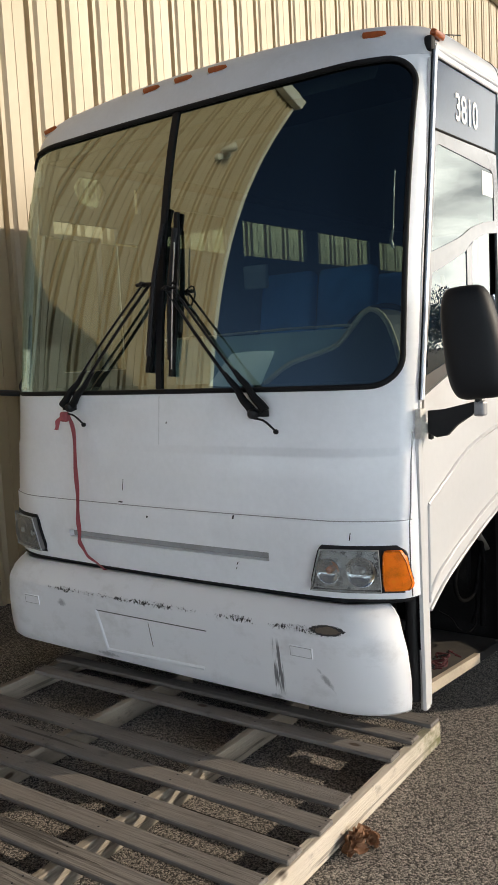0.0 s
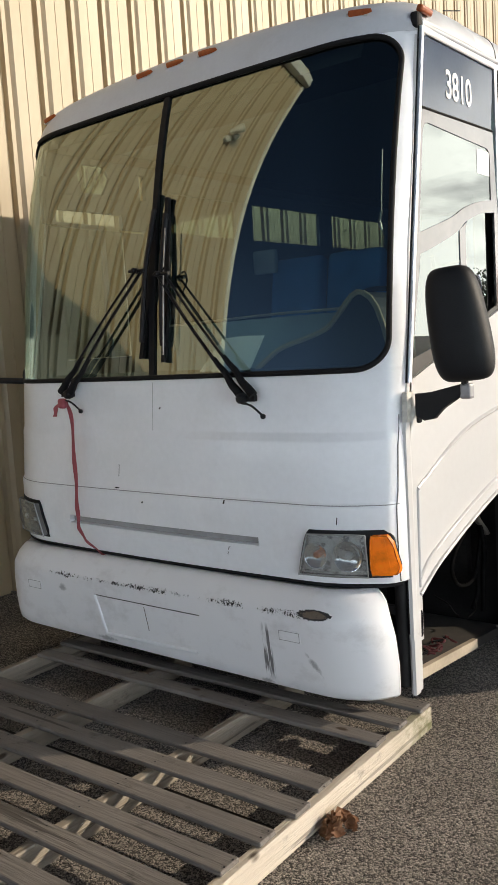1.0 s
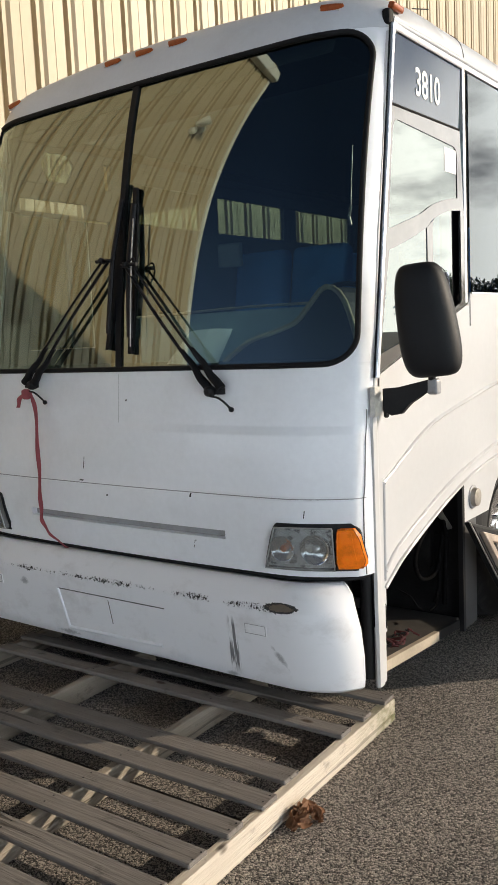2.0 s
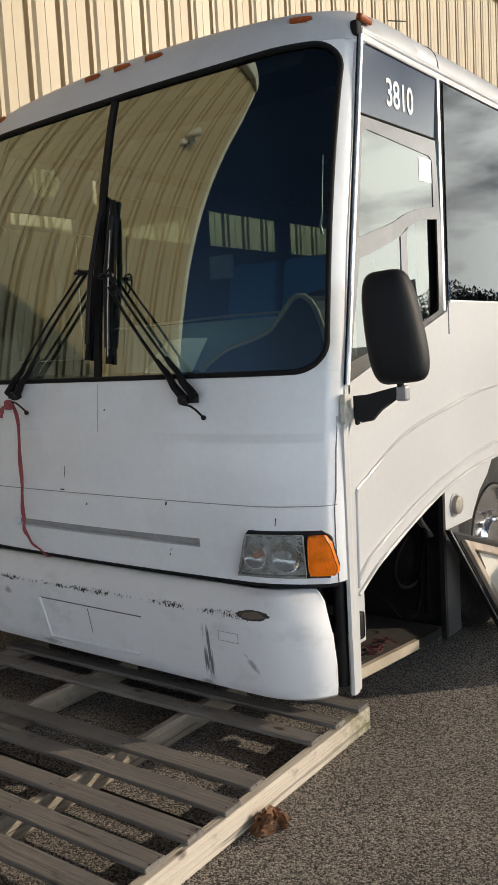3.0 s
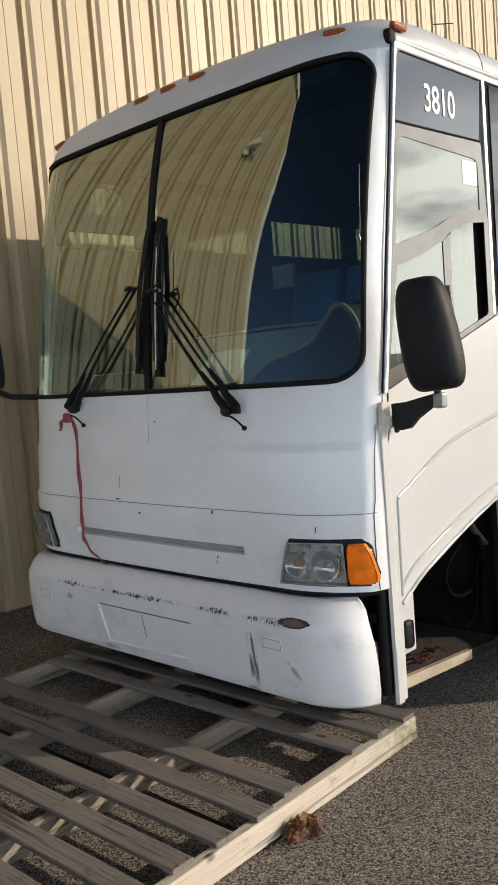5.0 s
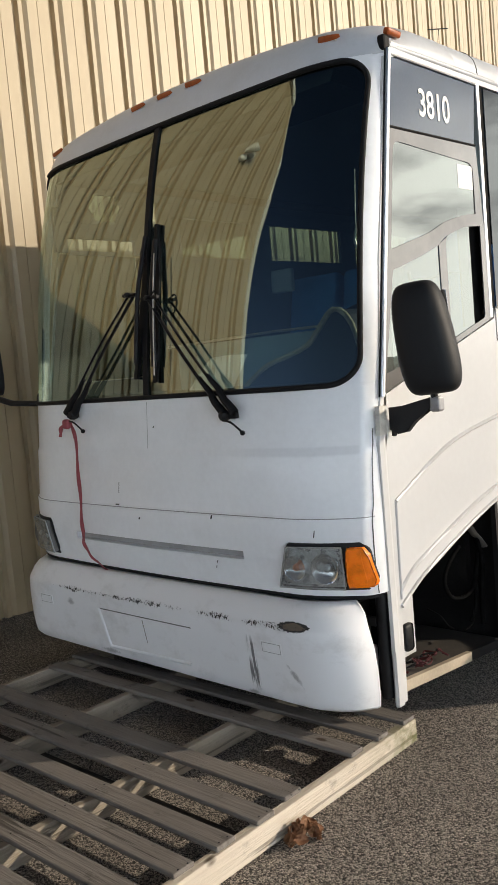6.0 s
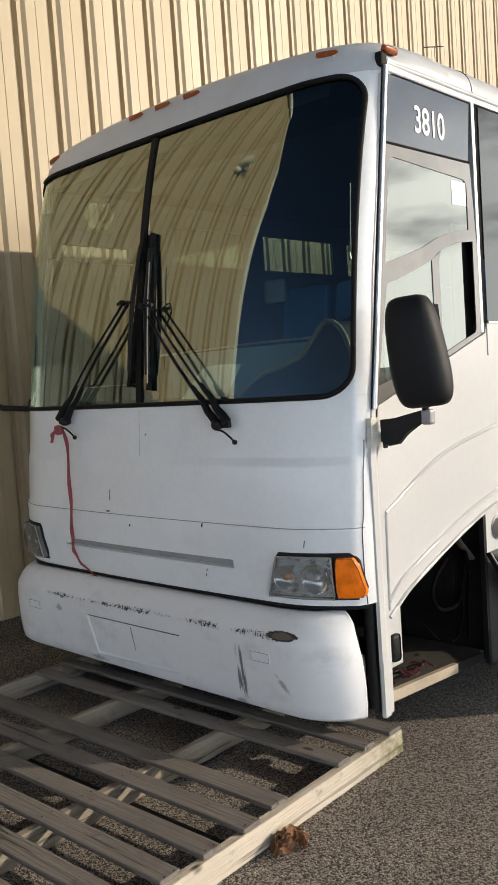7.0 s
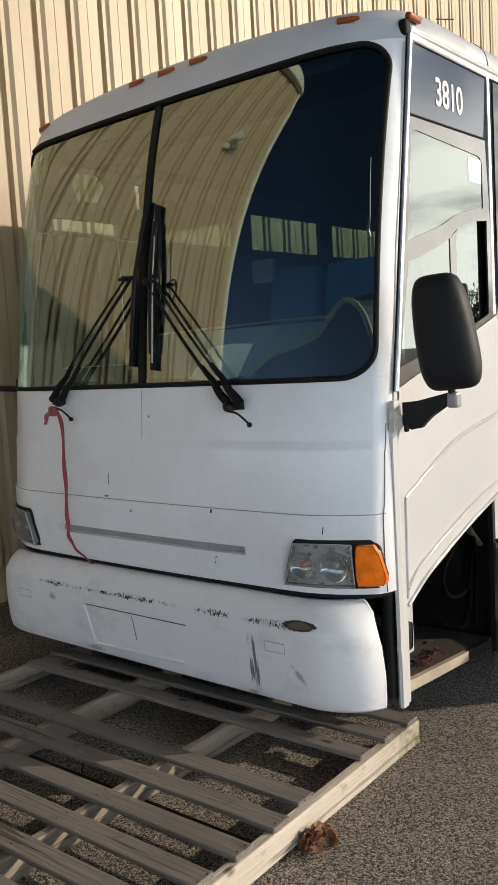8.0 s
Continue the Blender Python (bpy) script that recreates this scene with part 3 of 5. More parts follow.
# brow above the windscreen, running into the roof
V_BROW = [V1 + 0.012, 2.85, 2.88, 2.905, 2.93, 2.95, 2.97, 2.99, 3.01, 3.03, 3.045, 3.055, 3.065, 3.07]
part("brow_panel", slab([[F(1.198 * math.sin(math.pi * (i / 80 - 0.5)), v) for i in range(81)] for v in V_BROW], (0, 0.03, -0.01)), roof_white_dimmed, bus, smooth=40)
# pillars
for s in (-1, 1):
    rows = []
    for v in [V0 - 0.012] + vs_fine + [V1 + 0.012]:
        w = min(rounded_reach(min(max(v, V0), V1), V0, V1, XG if s > 0 else XF, RG) - 0.004, 1.188)
        if v < V0 or v > V1:
            w = (XG if s > 0 else XF) - RG
        rows.append([F(s * (w + (1.198 - w) * i / 8), v) for i in range(9)])
    part("windscreen_pillar", slab(rows, (0, 0.03, 0)), white_paint_lifted, bus, smooth=45)

# windscreen: two panes, rubber surround and divider
for s in (-1, 1):
    rows = []
    for v in vs_fine:
        w = rounded_reach(v, V0, V1, XG if s > 0 else XF, RG)
        rows.append([F(s * (0.012 + (w - 0.012) * i / 24), v, -0.004) for i in range(25)])
    ob = part("windscreen", slab(rows, (0, 0.006, 0)), windscreen_glass, bus, "green-tinted windscreen pane", smooth=30)
    one_gloss(ob, (0, -1, 0))


def surround_line():
    """The seal's run from the kerbside foot round under, up the driver's side and back over the top."""
    pts = [F(XF - RG - 2 * (XF - RG) * (1 - i / 40), V0, 0.004) for i in range(40)]
    pts += [F(rounded_reach(v, V0, V1, XG, RG), v, 0.004) for v in vs_fine]
    pts += [F((XG - RG) - (XG + XF - 2 * RG) * i / 40, V1, 0.004) for i in range(1, 41)]
    return pts


kerb_line = [F(-rounded_reach(v, V0, V1, XF, RG), v, 0.001) for v in vs_fine]
seal = part("windscreen_seal", tube(surround_line(), 0.0115, 8), black_rubber, bus, smooth=60)
part("seal_run", tube(kerb_line, 0.006, 8), black_rubber, seal, smooth=60)
part("windscreen_divider", slab([[F(x, v, 0.006) for x in (-0.017, -0.011, 0.011, 0.017)] for v in vs_glass], (0, 0.02, 0)), black_rubber, bus)

# roof and its gutter
rows = []
for y in [0.79, 1.25, 2.5, 4, 6, 8, 9.5]:
    row = []
    for i in range(65):
        x = 1.198 * math.sin(math.pi * (i / 64 - 0.5))
        row.append((x, max(y, 0.795 + bow(x)), 3.068 - 0.055 * x * x - edge_drop(x)))
    rows.append(row)
part("roof", slab(rows, (0, 0, -0.03)), roof_white_dimmed, bus, smooth=50)
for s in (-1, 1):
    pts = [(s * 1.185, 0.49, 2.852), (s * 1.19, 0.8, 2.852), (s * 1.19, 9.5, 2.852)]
    part("roof_gutter", tube(pts, 0.018, 8, flat=0.8), roof_white_dimmed, bus, smooth=60)
# Unseen box, its height set to place the shadow line on the wall.
part("air_conditioner", box(-1.06, -0.1, 1.45, 3.9, 2.97, 3.135, 0.05, 3), roof_white_dimmed, bus, "unseen white roof box, added to set the shadow line on the wall")
part("roof_seam", tube([(1.2 * math.sin(math.pi * (i / 40 - 0.5)), 1.21, 3.0695 - 0.055 * (1.2 * math.sin(math.pi * (i / 40 - 0.5))) ** 2 - edge_drop(1.2 * math.sin(math.pi * (i / 40 - 0.5)))) for i in range(41)], 0.003, 6), frame_grey, bus, smooth=60)
part("rear_wall", box(-1.19, 1.19, 9.5, 9.55, 0.35, 2.9), side_white_dimmed, bus)

# driver's side, a skin with window openings
SX = 1.198
ARCH = curve_pts([(0.284, 0.571, 0), (0.434, 0.65, 0), (0.579, 0.703, 0), (0.84, 0.79, 0), (1.158, 0.876, 0), (1.445, 0.921, 0), (1.653, 0.942, 0), (2.0, 0.95, 0), (2.4, 0.88, 0), (2.65, 0.65, 0), (2.72, 0.35, 0)], 50)
arch2 = [(p.x, p.y) for p in ARCH]
lower = [(0.234, 0.17), (0.280, 0.17)] + arch2 + [(9.5, 0.35), (9.5, 1.782), (1.25, 1.782), (1.231, 1.733), (0.262, 1.441), (0.234, 1.43)]
part("side_panel", prism(lower, "x", SX - 0.02, SX), side_white_dimmed, bus, "white side panel with a raised arch bead")
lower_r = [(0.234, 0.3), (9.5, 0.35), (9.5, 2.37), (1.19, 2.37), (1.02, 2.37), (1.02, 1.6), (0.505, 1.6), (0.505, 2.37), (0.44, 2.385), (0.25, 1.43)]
part("side_panel", prism(lower_r, "x", -SX, -SX + 0.02), side_white_dimmed, bus)
part("side_top_rail", box(SX - 0.03, SX + 0.002, 0.50, 9.5, 2.817, 2.868), roof_white_dimmed, bus)
part("side_top_rail", box(-SX, -SX + 0.03, 0.50, 9.5, 2.79, 2.85), frame_grey, bus)
# raised beads pressed in the side
bead_up = curve_pts([(SX, 0.297, 1.006), (SX, 0.424, 1.062), (SX, 0.616, 1.145), (SX, 0.821, 1.208), (SX, 1.158, 1.262), (SX, 1.682, 1.33), (SX, 2.2, 1.33), (SX, 2.8, 1.22)], 40)
bead_low = curve_pts([(SX, 0.290, 0.639), (SX, 0.394, 0.708), (SX, 0.585, 0.777), (SX, 0.846, 0.862), (SX, 1.133, 0.932), (SX, 1.659, 1.015), (SX, 2.1, 1.02), (SX, 2.6, 0.90)], 40)
part("arch_bead", tube(bead_up, 0.0105, 6), side_white_dimmed, bus, smooth=60)
part("arch_bead", tube(bead_low, 0.0105, 6), side_white_dimmed, bus, smooth=60)
part("arch_bead", tube([(SX, 0.297, 1.006), (SX, 0.288, 0.60)], 0.0075, 6), side_white_dimmed, bus, smooth=60)
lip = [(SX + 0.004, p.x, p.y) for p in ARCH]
part("arch_lip", tube(lip, 0.009, 6), side_white_dimmed, bus, smooth=60)
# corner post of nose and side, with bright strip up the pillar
part("corner_post", slab([[(1.192, 0.200, z), (1.206, 0.205, z), (1.206, 0.238, z)] for z in (0.40, 0.7, 1.0, 1.25)] + [[(1.190, F(1.198, z).y - 0.012, z), (1.2015, F(1.198, z).y - 0.004, z), (1.2015, 0.262 + 0.157 * (z - 1.441), z)] for z in (1.44, 1.7, 2.0, 2.4, 2.8)], (-0.008, 0.02, 0)), side_white_dimmed, bus)
part("post_foot", slab([[(1.186, 0.214, z), (1.192, 0.206, z), (1.204, 0.212, z), (1.204, 0.25, z)] for z in (0.165, 0.415)], (-0.012, 0.01, 0)), side_white_dimmed, bus, "separate lower end of the corner post")
part("corner_seam", tube([F(1.1865, 0.66 + 0.06 * i, 0.0008) for i in range(12)], 0.0026, 6), frame_grey, bus, smooth=60)
STRIP = [1.44, 1.72, 2.1, 2.5, 2.83]
part("pillar_strip", tube([(1.2065, 0.246 + 0.157 * (z - 1.441), z) for z in STRIP], 0.012, 10), bright_trim, bus, "bright chrome strip", smooth=60)
part("pillar_seal", tube([(1.203, 0.232 + 0.157 * (z - 1.441), z) for z in STRIP], 0.0035, 8), black_rubber, bus, smooth=60)


def pil_y(z):
    return 0.254 + 0.157 * (z - 1.441)


# number panel above the driver's window
num_panel = part("number_panel", prism([(pil_y(2.53), 2.53), (1.147, 2.536), (1.182, 2.81), (pil_y(2.81), 2.81)], "x", SX - 0.02, SX - 0.004), number_blue, bus, "dark blue-grey glossy number panel")
part("panel_trim", tube([(SX, pil_y(2.525), 2.524), (SX, 1.147, 2.531)], 0.006, 6), black_rubber, num_panel)
part("panel_trim", tube([(SX + 0.002, pil_y(2.81), 2.818), (SX + 0.002, 1.185, 2.815)], 0.005, 6), side_white_dimmed, num_panel)
part("number_panel", prism([(0.55, 2.57), (1.19, 2.57), (1.19, 2.79), (0.58, 2.79)], "x", -SX, -SX + 0.006), glass("pale_glass", (0.7, 0.75, 0.7)), bus)


def digits(body, m, size, material, parent):
    cu = bpy.data.curves.new("fleet_number", "FONT")
    cu.body, cu.size, cu.extrude = body, size, 0.001
    cu.align_x, cu.align_y = "CENTER", "CENTER"
    cu.offset = 0.0022
    cu.materials.append(material)
    ob = new("fleet_number", cu)
    ob.matrix_basis = m
    ob.parent = parent
    return tagged(ob, "white condensed fleet number")


digits("3810", pose(SX - 0.002, 0.812, 2.652, 90, 0, 90) @ Matrix.Diagonal((0.80, 1, 1, 1)), 0.162, white_sign, num_panel)
far_num = bus.children[-1]
digits("3810", pose(-SX - 0.001, 0.82, 2.68, 90, 0, -90) @ Matrix.Diagonal((0.8, 1, 1, 1)), 0.162, interior_dark, far_num)

# driver's window: one flush sheet of glass over a grey border with rounded fields


def rounded(loop, radii):
    """The corners of a loop of (y, z) rounded off."""
    out = []
    for k, r in enumerate(radii):
        p, q, n = Vector(loop[k - 1]), Vector(loop[k]), Vector(loop[(k + 1) % len(loop)])
        if not r:
            out.append((q.x, q.y))
            continue
        a, b = q + (p - q).normalized() * r, q + (n - q).normalized() * r
        for i in range(7):
            t = i / 6
            w = a * (1 - t) ** 2 + q * 2 * t * (1 - t) + b * t * t
            out.append((w.x, w.y))
    return out


def sill_z(y):
    return 1.444 + 0.302 * (y - 0.262)


band_lo = [(p.x, p.y) for p in curve_pts([(0.40, 1.945, 0), (0.5, 1.972, 0), (0.66, 2.022, 0), (0.768, 2.062, 0)], 12)]
band_lo_b = [(p.x, p.y) for p in curve_pts([(0.828, 2.100, 0), (0.9, 2.122, 0), (1.0, 2.15, 0), (1.145, 2.165, 0)], 12)]
band_hi = [(p.x, p.y) for p in curve_pts([(0.42, 2.035, 0), (0.5, 2.057, 0), (0.697, 2.112, 0), (0.834, 2.165, 0), (1.0, 2.205, 0), (1.112, 2.218, 0)], 16)]
band_hi[0] = (0.397, 2.030)
head = [(pil_y(2.0) + 0.004, 2.0), (pil_y(2.52) + 0.004, 2.520), (1.150, 2.526), (1.180, 2.2), (1.112, 2.218)]
head += rounded([(1.112, 2.3), (1.112, 2.445), (pil_y(2.47) + 0.05, 2.472), (pil_y(2.2) + 0.05, 2.2)], (0, 0.045, 0.05, 0)) + [(0.397, 2.030)]
band = [(pil_y(1.935) + 0.004, 1.935)] + band_lo + band_lo_b + [(1.184, 2.165), (1.180, 2.2)] + list(reversed(band_hi)) + [(pil_y(2.0) + 0.004, 2.0)]
foot = [(pil_y(1.935) + 0.004, 1.935), (pil_y(1.44) + 0.004, 1.447), (1.222, 1.739), (1.184, 2.165), (1.145, 2.165)]
foot += rounded([(1.145, 1.9), (1.145, sill_z(1.145) + 0.03), (0.828, sill_z(0.828) + 0.03), (0.828, 1.9)], (0, 0.02, 0.02, 0))
foot += [(0.828, 2.060), (0.834, 2.084), (0.850, 2.1055), (0.768, 2.062), (0.768, sill_z(0.768) + 0.035), (pil_y(1.53) + 0.03, 1.53), band_lo[0]]
for field in (head, band, foot):
    part("window_frame", prism(field, "x", SX - 0.0015, SX + 0.0015), frame_grey, bus, "grey window border with rounded fields")
sheet = [(pil_y(1.44) + 0.006, 1.449), (1.045, sill_z(1.045) + 0.002), (1.045, 2.168), (1.15, 2.176), (1.149, 2.522), (pil_y(2.52) + 0.006, 2.518)]
ob = part("window_pane", prism(sheet, "x", SX - 0.0065, SX - 0.002), side_glass, bus, "pale green reflecting window pane")
one_gloss(ob, (1, 0, 0))
part("slider_frame", tube([(SX - 0.006, 1.047, 1.725), (SX - 0.006, 1.047, 2.16)], 0.004, 6), black_rubber, bus)
# Black sheet added behind the open slider so the gap reads as shade.
part("slider_backing", box(SX - 0.055, SX - 0.045, 1.03, 1.24, 1.70, 2.25), black_and_shade, bus)
part("window_knob", tube([(1.17, 0.575, 1.895), (1.172, 0.555, 1.945)], 0.011, 8, taper=0.8), black_plastic, bus, smooth=60)
part("window_wire", tube(curve_pts([(1.172, 0.57, 1.912), (1.17, 0.66, 1.912), (1.17, 0.76, 1.925), (1.168, 0.85, 1.941), (1.168, 0.97, 1.952), (1.168, 1.03, 1.947)], 24), 0.004, 6), black_rubber, bus, "thin black cable behind the window", smooth=60)
part("sticker", box(SX - 0.0018, SX - 0.0005, 0.975, 1.105, 2.325, 2.432), white_sign, bus, "small white paper sticker")
part("door_post", box(SX - 0.03, SX + 0.004, 1.188, 1.216, 1.735, 2.82, 0.004), aluminium, bus)
part("post_seal", box(SX - 0.03, SX - 0.012, 1.218, 1.268, 1.785, 2.81), black_and_shade, bus)
part("seam", tube([(SX, 1.247, 1.78), (SX, 1.247, 1.625)], 0.004, 6), frame_grey, bus)
ob = part("side_window", box(SX - 0.012, SX - 0.004, 1.270, 3.0, 1.79, 2.81), dark_glass, bus, "dark tinted passenger side window")
one_gloss(ob, (1, 0, 0))
for k in range(4):
    part("window_post", box(SX - 0.03, SX, 3.0 + 1.9 * k, 3.08 + 1.9 * k, 1.785, 2.81), black_rubber, bus)
    part("side_window", box(SX - 0.012, SX - 0.004, 3.08 + 1.9 * k, min(4.9 + 1.9 * k, 9.5), 1.79, 2.81), dark_glass, bus)
part("window_sill", box(SX - 0.01, SX + 0.006, 1.262, 9.5, 1.779, 1.789), aluminium, bus)
# far side window posts
part("side_top_rail", box(-SX, -SX + 0.03, 1.36, 9.5, 2.652, 2.735), interior_grey, bus)
part("side_top_rail", box(-SX, -SX + 0.03, 1.19, 9.5, 2.737, 2.788), interior_grey, bus)
part("door_bar", box(-SX, -SX + 0.025, 0.84, 0.875, 1.602, 2.374), interior_grey, bus)
part("door_bar", box(-SX, -SX + 0.025, 0.507, 0.875, 2.376, 2.402), interior_grey, bus)
part("side_top_rail", box(-SX, -SX + 0.03, 0.46, 1.19, 2.475, 2.565), interior_grey, bus)
part("side_top_rail", box(-SX, -SX + 0.03, 0.46, 0.68, 2.567, 2.788), interior_grey, bus)
part("side_top_rail", box(-SX, -SX + 0.03, 0.945, 1.19, 2.567, 2.788), interior_grey, bus)
for y0, y1 in ((0.42, 0.503), (1.022, 1.19), (1.362, 1.428), (2.135, 2.34), (3.22, 3.41), (4.32, 4.52), (5.4, 9.5)):
    part("window_post", box(-SX, -SX + 0.03, y0, y1, 2.387, 2.65), interior_grey, bus)

bm = bmesh.new()
for pts in ([(0.68, 2.684), (0.726, 2.750), (0.726, 2.788), (0.68, 2.788)], [(0.726, 2.752), (0.90, 2.754), (0.90, 2.788), (0.726, 2.788)],
            [(0.90, 2.754), (0.945, 2.689), (0.945, 2.788), (0.90, 2.788)], [(0.68, 2.567), (0.72, 2.567), (0.72, 2.587), (0.68, 2.684)],
            [(0.72, 2.567), (0.882, 2.567), (0.882, 2.588), (0.72, 2.587)], [(0.882, 2.567), (0.945, 2.567), (0.945, 2.689), (0.882, 2.588)]):
    prism(pts, "x", -SX + 0.004, -SX + 0.028, bm)
part("panel_surround", bm, interior_grey, bus, "grey lining with a six-sided opening")
part("window_head", prism([(1.43, 2.445), (2.134, 2.575), (2.134, 2.649), (1.43, 2.649)], "x", -SX + 0.004, -SX + 0.010), interior_grey, bus)
part("window_post", box(-SX, -SX + 0.03, 1.245, 1.358, 2.387, 2.735), interior_grey, bus)
part("window_post", box(-SX, -SX + 0.03, 1.192, 1.243, 2.387, 2.58), interior_grey, bus)
far_glass = glass("far_glass", (0.62, 0.70, 0.66), 0.03)
for y0, y1, z0, z1 in ((0.505, 1.020, 1.605, 2.374), (1.43, 2.135, 2.388, 2.65), (2.34, 3.22, 2.388, 2.65), (3.41, 4.32, 2.388, 2.65), (4.52, 5.4, 2.388, 2.65)):
    ob = part("side_window", box(-SX + 0.012, -SX + 0.016, y0, y1, z0, z1), far_glass, bus, "tinted kerbside window pane")
    ob.visible_shadow = False

# open bay in the side
flap_grey = mat("flap_grey", (0.07, 0.07, 0.07), 0.5, var=0.15, scale=9, dirt=(0.08, 0.07, 0.06), dirt_amount=0.5)
bay = part("bay_box", box(0.35, 0.37, 0.27, 1.22, 0.2, 1.0), black_and_shade, bus, "dark open equipment bay")
part("bay_wall", box(0.37, 1.17, 1.17, 1.20, 0.12, 0.94), black_and_shade, bay)
part("bay_wall", box(0.37, 1.17, 0.25, 0.272, 0.2, 0.94), black_and_shade, bay)
part("bay_roof", box(0.37, 1.17, 0.27, 1.20, 0.945, 0.96), black_and_shade, bay)
part("bay_shelf", prism([(0.274, 0.215), (0.274, 0.250), (1.12, 0.184), (1.12, 0.150)], "x", 0.372, 1.170), shelf_board, bay, "worn plywood shelf")
part("bay_shelf_edge", prism([(0.265, 0.209), (0.265, 0.256), (0.82, 0.2112), (0.82, 0.1675)], "x", 1.172, 1.196), shelf_tan, bay)
# Rear stretch of the same edge, coloured black for the shadow across it.
part("bay_shelf_edge", prism([(0.823, 0.1673), (0.823, 0.2105), (1.073, 0.190), (1.073, 0.150)], "x", 1.172, 1.193), black_metal, bay)
part("bay_post", box(1.165, 1.19, 1.135, 1.162, 0.11, 0.885), black_metal, bay)
part("bay_flap", box(1.155, 1.17, 1.165, 1.36, 0.10, 0.66), flap_grey, bay)
part("bay_liner", box(1.015, 1.03, 0.276, 0.62, 0.246, 0.60, 0.003), side_white_dimmed, bay, "white liner panel")
# Hose colour sunk almost to black so the bay's shade swallows it.
hose_near_black = mat("hose_near_black", (0.006, 0.006, 0.006), 0.9, spec=0.0, var=0.3, scale=25, dirt=(0.015, 0.015, 0.015), dirt_amount=0.5)
hoses = [([(1.07, 0.98, 0.66), (1.08, 0.86, 0.60), (1.09, 0.80, 0.53), (1.09, 0.85, 0.45), (1.09, 0.95, 0.42), (1.08, 1.06, 0.43), (1.07, 1.13, 0.50)], 0.010),
         ([(1.10, 1.06, 0.72), (1.09, 1.12, 0.62), (1.08, 1.10, 0.48), (1.08, 1.09, 0.34), (1.07, 1.05, 0.27)], 0.010),
         ([(1.11, 1.08, 0.70), (1.10, 1.14, 0.55), (1.10, 1.12, 0.40), (1.09, 1.13, 0.24)], 0.012),
         ([(1.04, 0.72, 0.42), (1.09, 0.745, 0.385), (1.10, 0.79, 0.33), (1.10, 0.84, 0.30)], 0.0035),
         ([(1.10, 0.93, 0.266), (1.10, 0.98, 0.268), (1.10, 1.02, 0.285), (1.09, 1.04, 0.33)], 0.0035)]
for h, r in hoses:
    part("hose", tube(curve_pts(h, 30), r, 7), hose_near_black, bay, smooth=60)
part("bracket", tube(curve_pts([(1.12, 1.00, 0.76), (1.11, 1.05, 0.72), (1.11, 1.12, 0.66), (1.11, 1.15, 0.63)], 12), 0.020, 8, flat=0.5), lamp_dull, bay, "bent grey bracket", smooth=60)
part("relay_box", box(1.031, 1.05, 0.515, 0.58, 0.275, 0.40, 0.018, 3), black_plastic, bay, smooth=50)
for k in range(3):
    part("pulley", lathe([(0.02, 0), (0.1 - 0.015 * k, 0.0), (0.1 - 0.015 * k, 0.03), (0.02, 0.04)], 24, pose(0.45, 0.42 + 0.2 * k, 0.45 + 0.12 * (k % 2), 0, 90, 0)), black_metal, bay)
part("skirt_panel", prism([(1.163, 0.872), (1.163, 0.66), (1.50, 0.66), (1.53, 0.70), (1.61, 0.79), (1.72, 0.86), (1.80, 0.945), (1.445, 0.918)], "x", 1.155, 1.185), side_white_dimmed, bus)
cap = part("filler_cap", lathe([(0.047, 0), (0.049, 0.012), (0.045, 0.03), (0.03, 0.034)], 24, pose(1.183, 1.285, 0.769, 0, 90, 0)), cap_metal, bus, "round dull metal filler cap", smooth=40)
part("cap_ring", lathe([(0.060, 0.0), (0.060, 0.006), (0.052, 0.008)], 24, pose(1.183, 1.285, 0.769, 0, 90, 0)), grey_metal, cap, smooth=40)
# floor, and unseen dark boxes that keep light out from under it
part("underbody", box(-1.05, 1.02, 1.12, 9.4, 0.42, 0.68), black_and_shade, bus)
part("underbody", box(-1.12, 0.34, 0.12, 1.12, 0.28, 0.6), black_and_shade, bus)
part("floor", box(-1.17, 1.17, 0.15, 9.4, 0.96, 1.0), interior_dark, bus)


def wheel(x, y, s):
    m = pose(x, y, 0.5, 0, 90 * s, 0)
    w = part("wheel", lathe([(0.30, -0.14), (0.42, -0.14), (0.49, -0.10), (0.50, 0.0), (0.49, 0.08), (0.42, 0.12), (0.30, 0.112), (0.285, 0.06)], 40, m), tyre_rubber, bus, "black tyre on a polished rim", smooth=40)
    part("rim", lathe([(0.292, 0.09), (0.290, 0.118), (0.272, 0.116), (0.262, 0.075), (0.255, 0.06), (0.20, 0.045), (0.16, 0.02), (0.15, 0.07), (0.10, 0.09), (0.0801, 0.12), (0.03, 0.125)], 40, m), chrome, w, "polished steel rim", smooth=35)
    for k in range(10):
        a = 2 * math.pi * k / 10
        part("hand_hole", lathe([(0.027, 0), (0.027, 0.012), (0.012, 0.014)], 14, m @ pose(0.225 * math.cos(a), 0.225 * math.sin(a), 0.044, 0, 0, math.degrees(a)) @ Matrix.Diagonal((0.8, 1.25, 1, 1))), black_rubber, w)
        part("wheel_nut", lathe([(0.014, 0), (0.014, 0.03), (0.008, 0.034)], 6, m @ pose(0.13 * math.cos(a + 0.3), 0.13 * math.sin(a + 0.3), 0.075)), chrome, w)


wheel(1.06, 1.80, 1)
wheel(-1.06, 1.80, -1)
wheel(1.03, 7.2, 1)
wheel(-1.03, 7.2, -1)
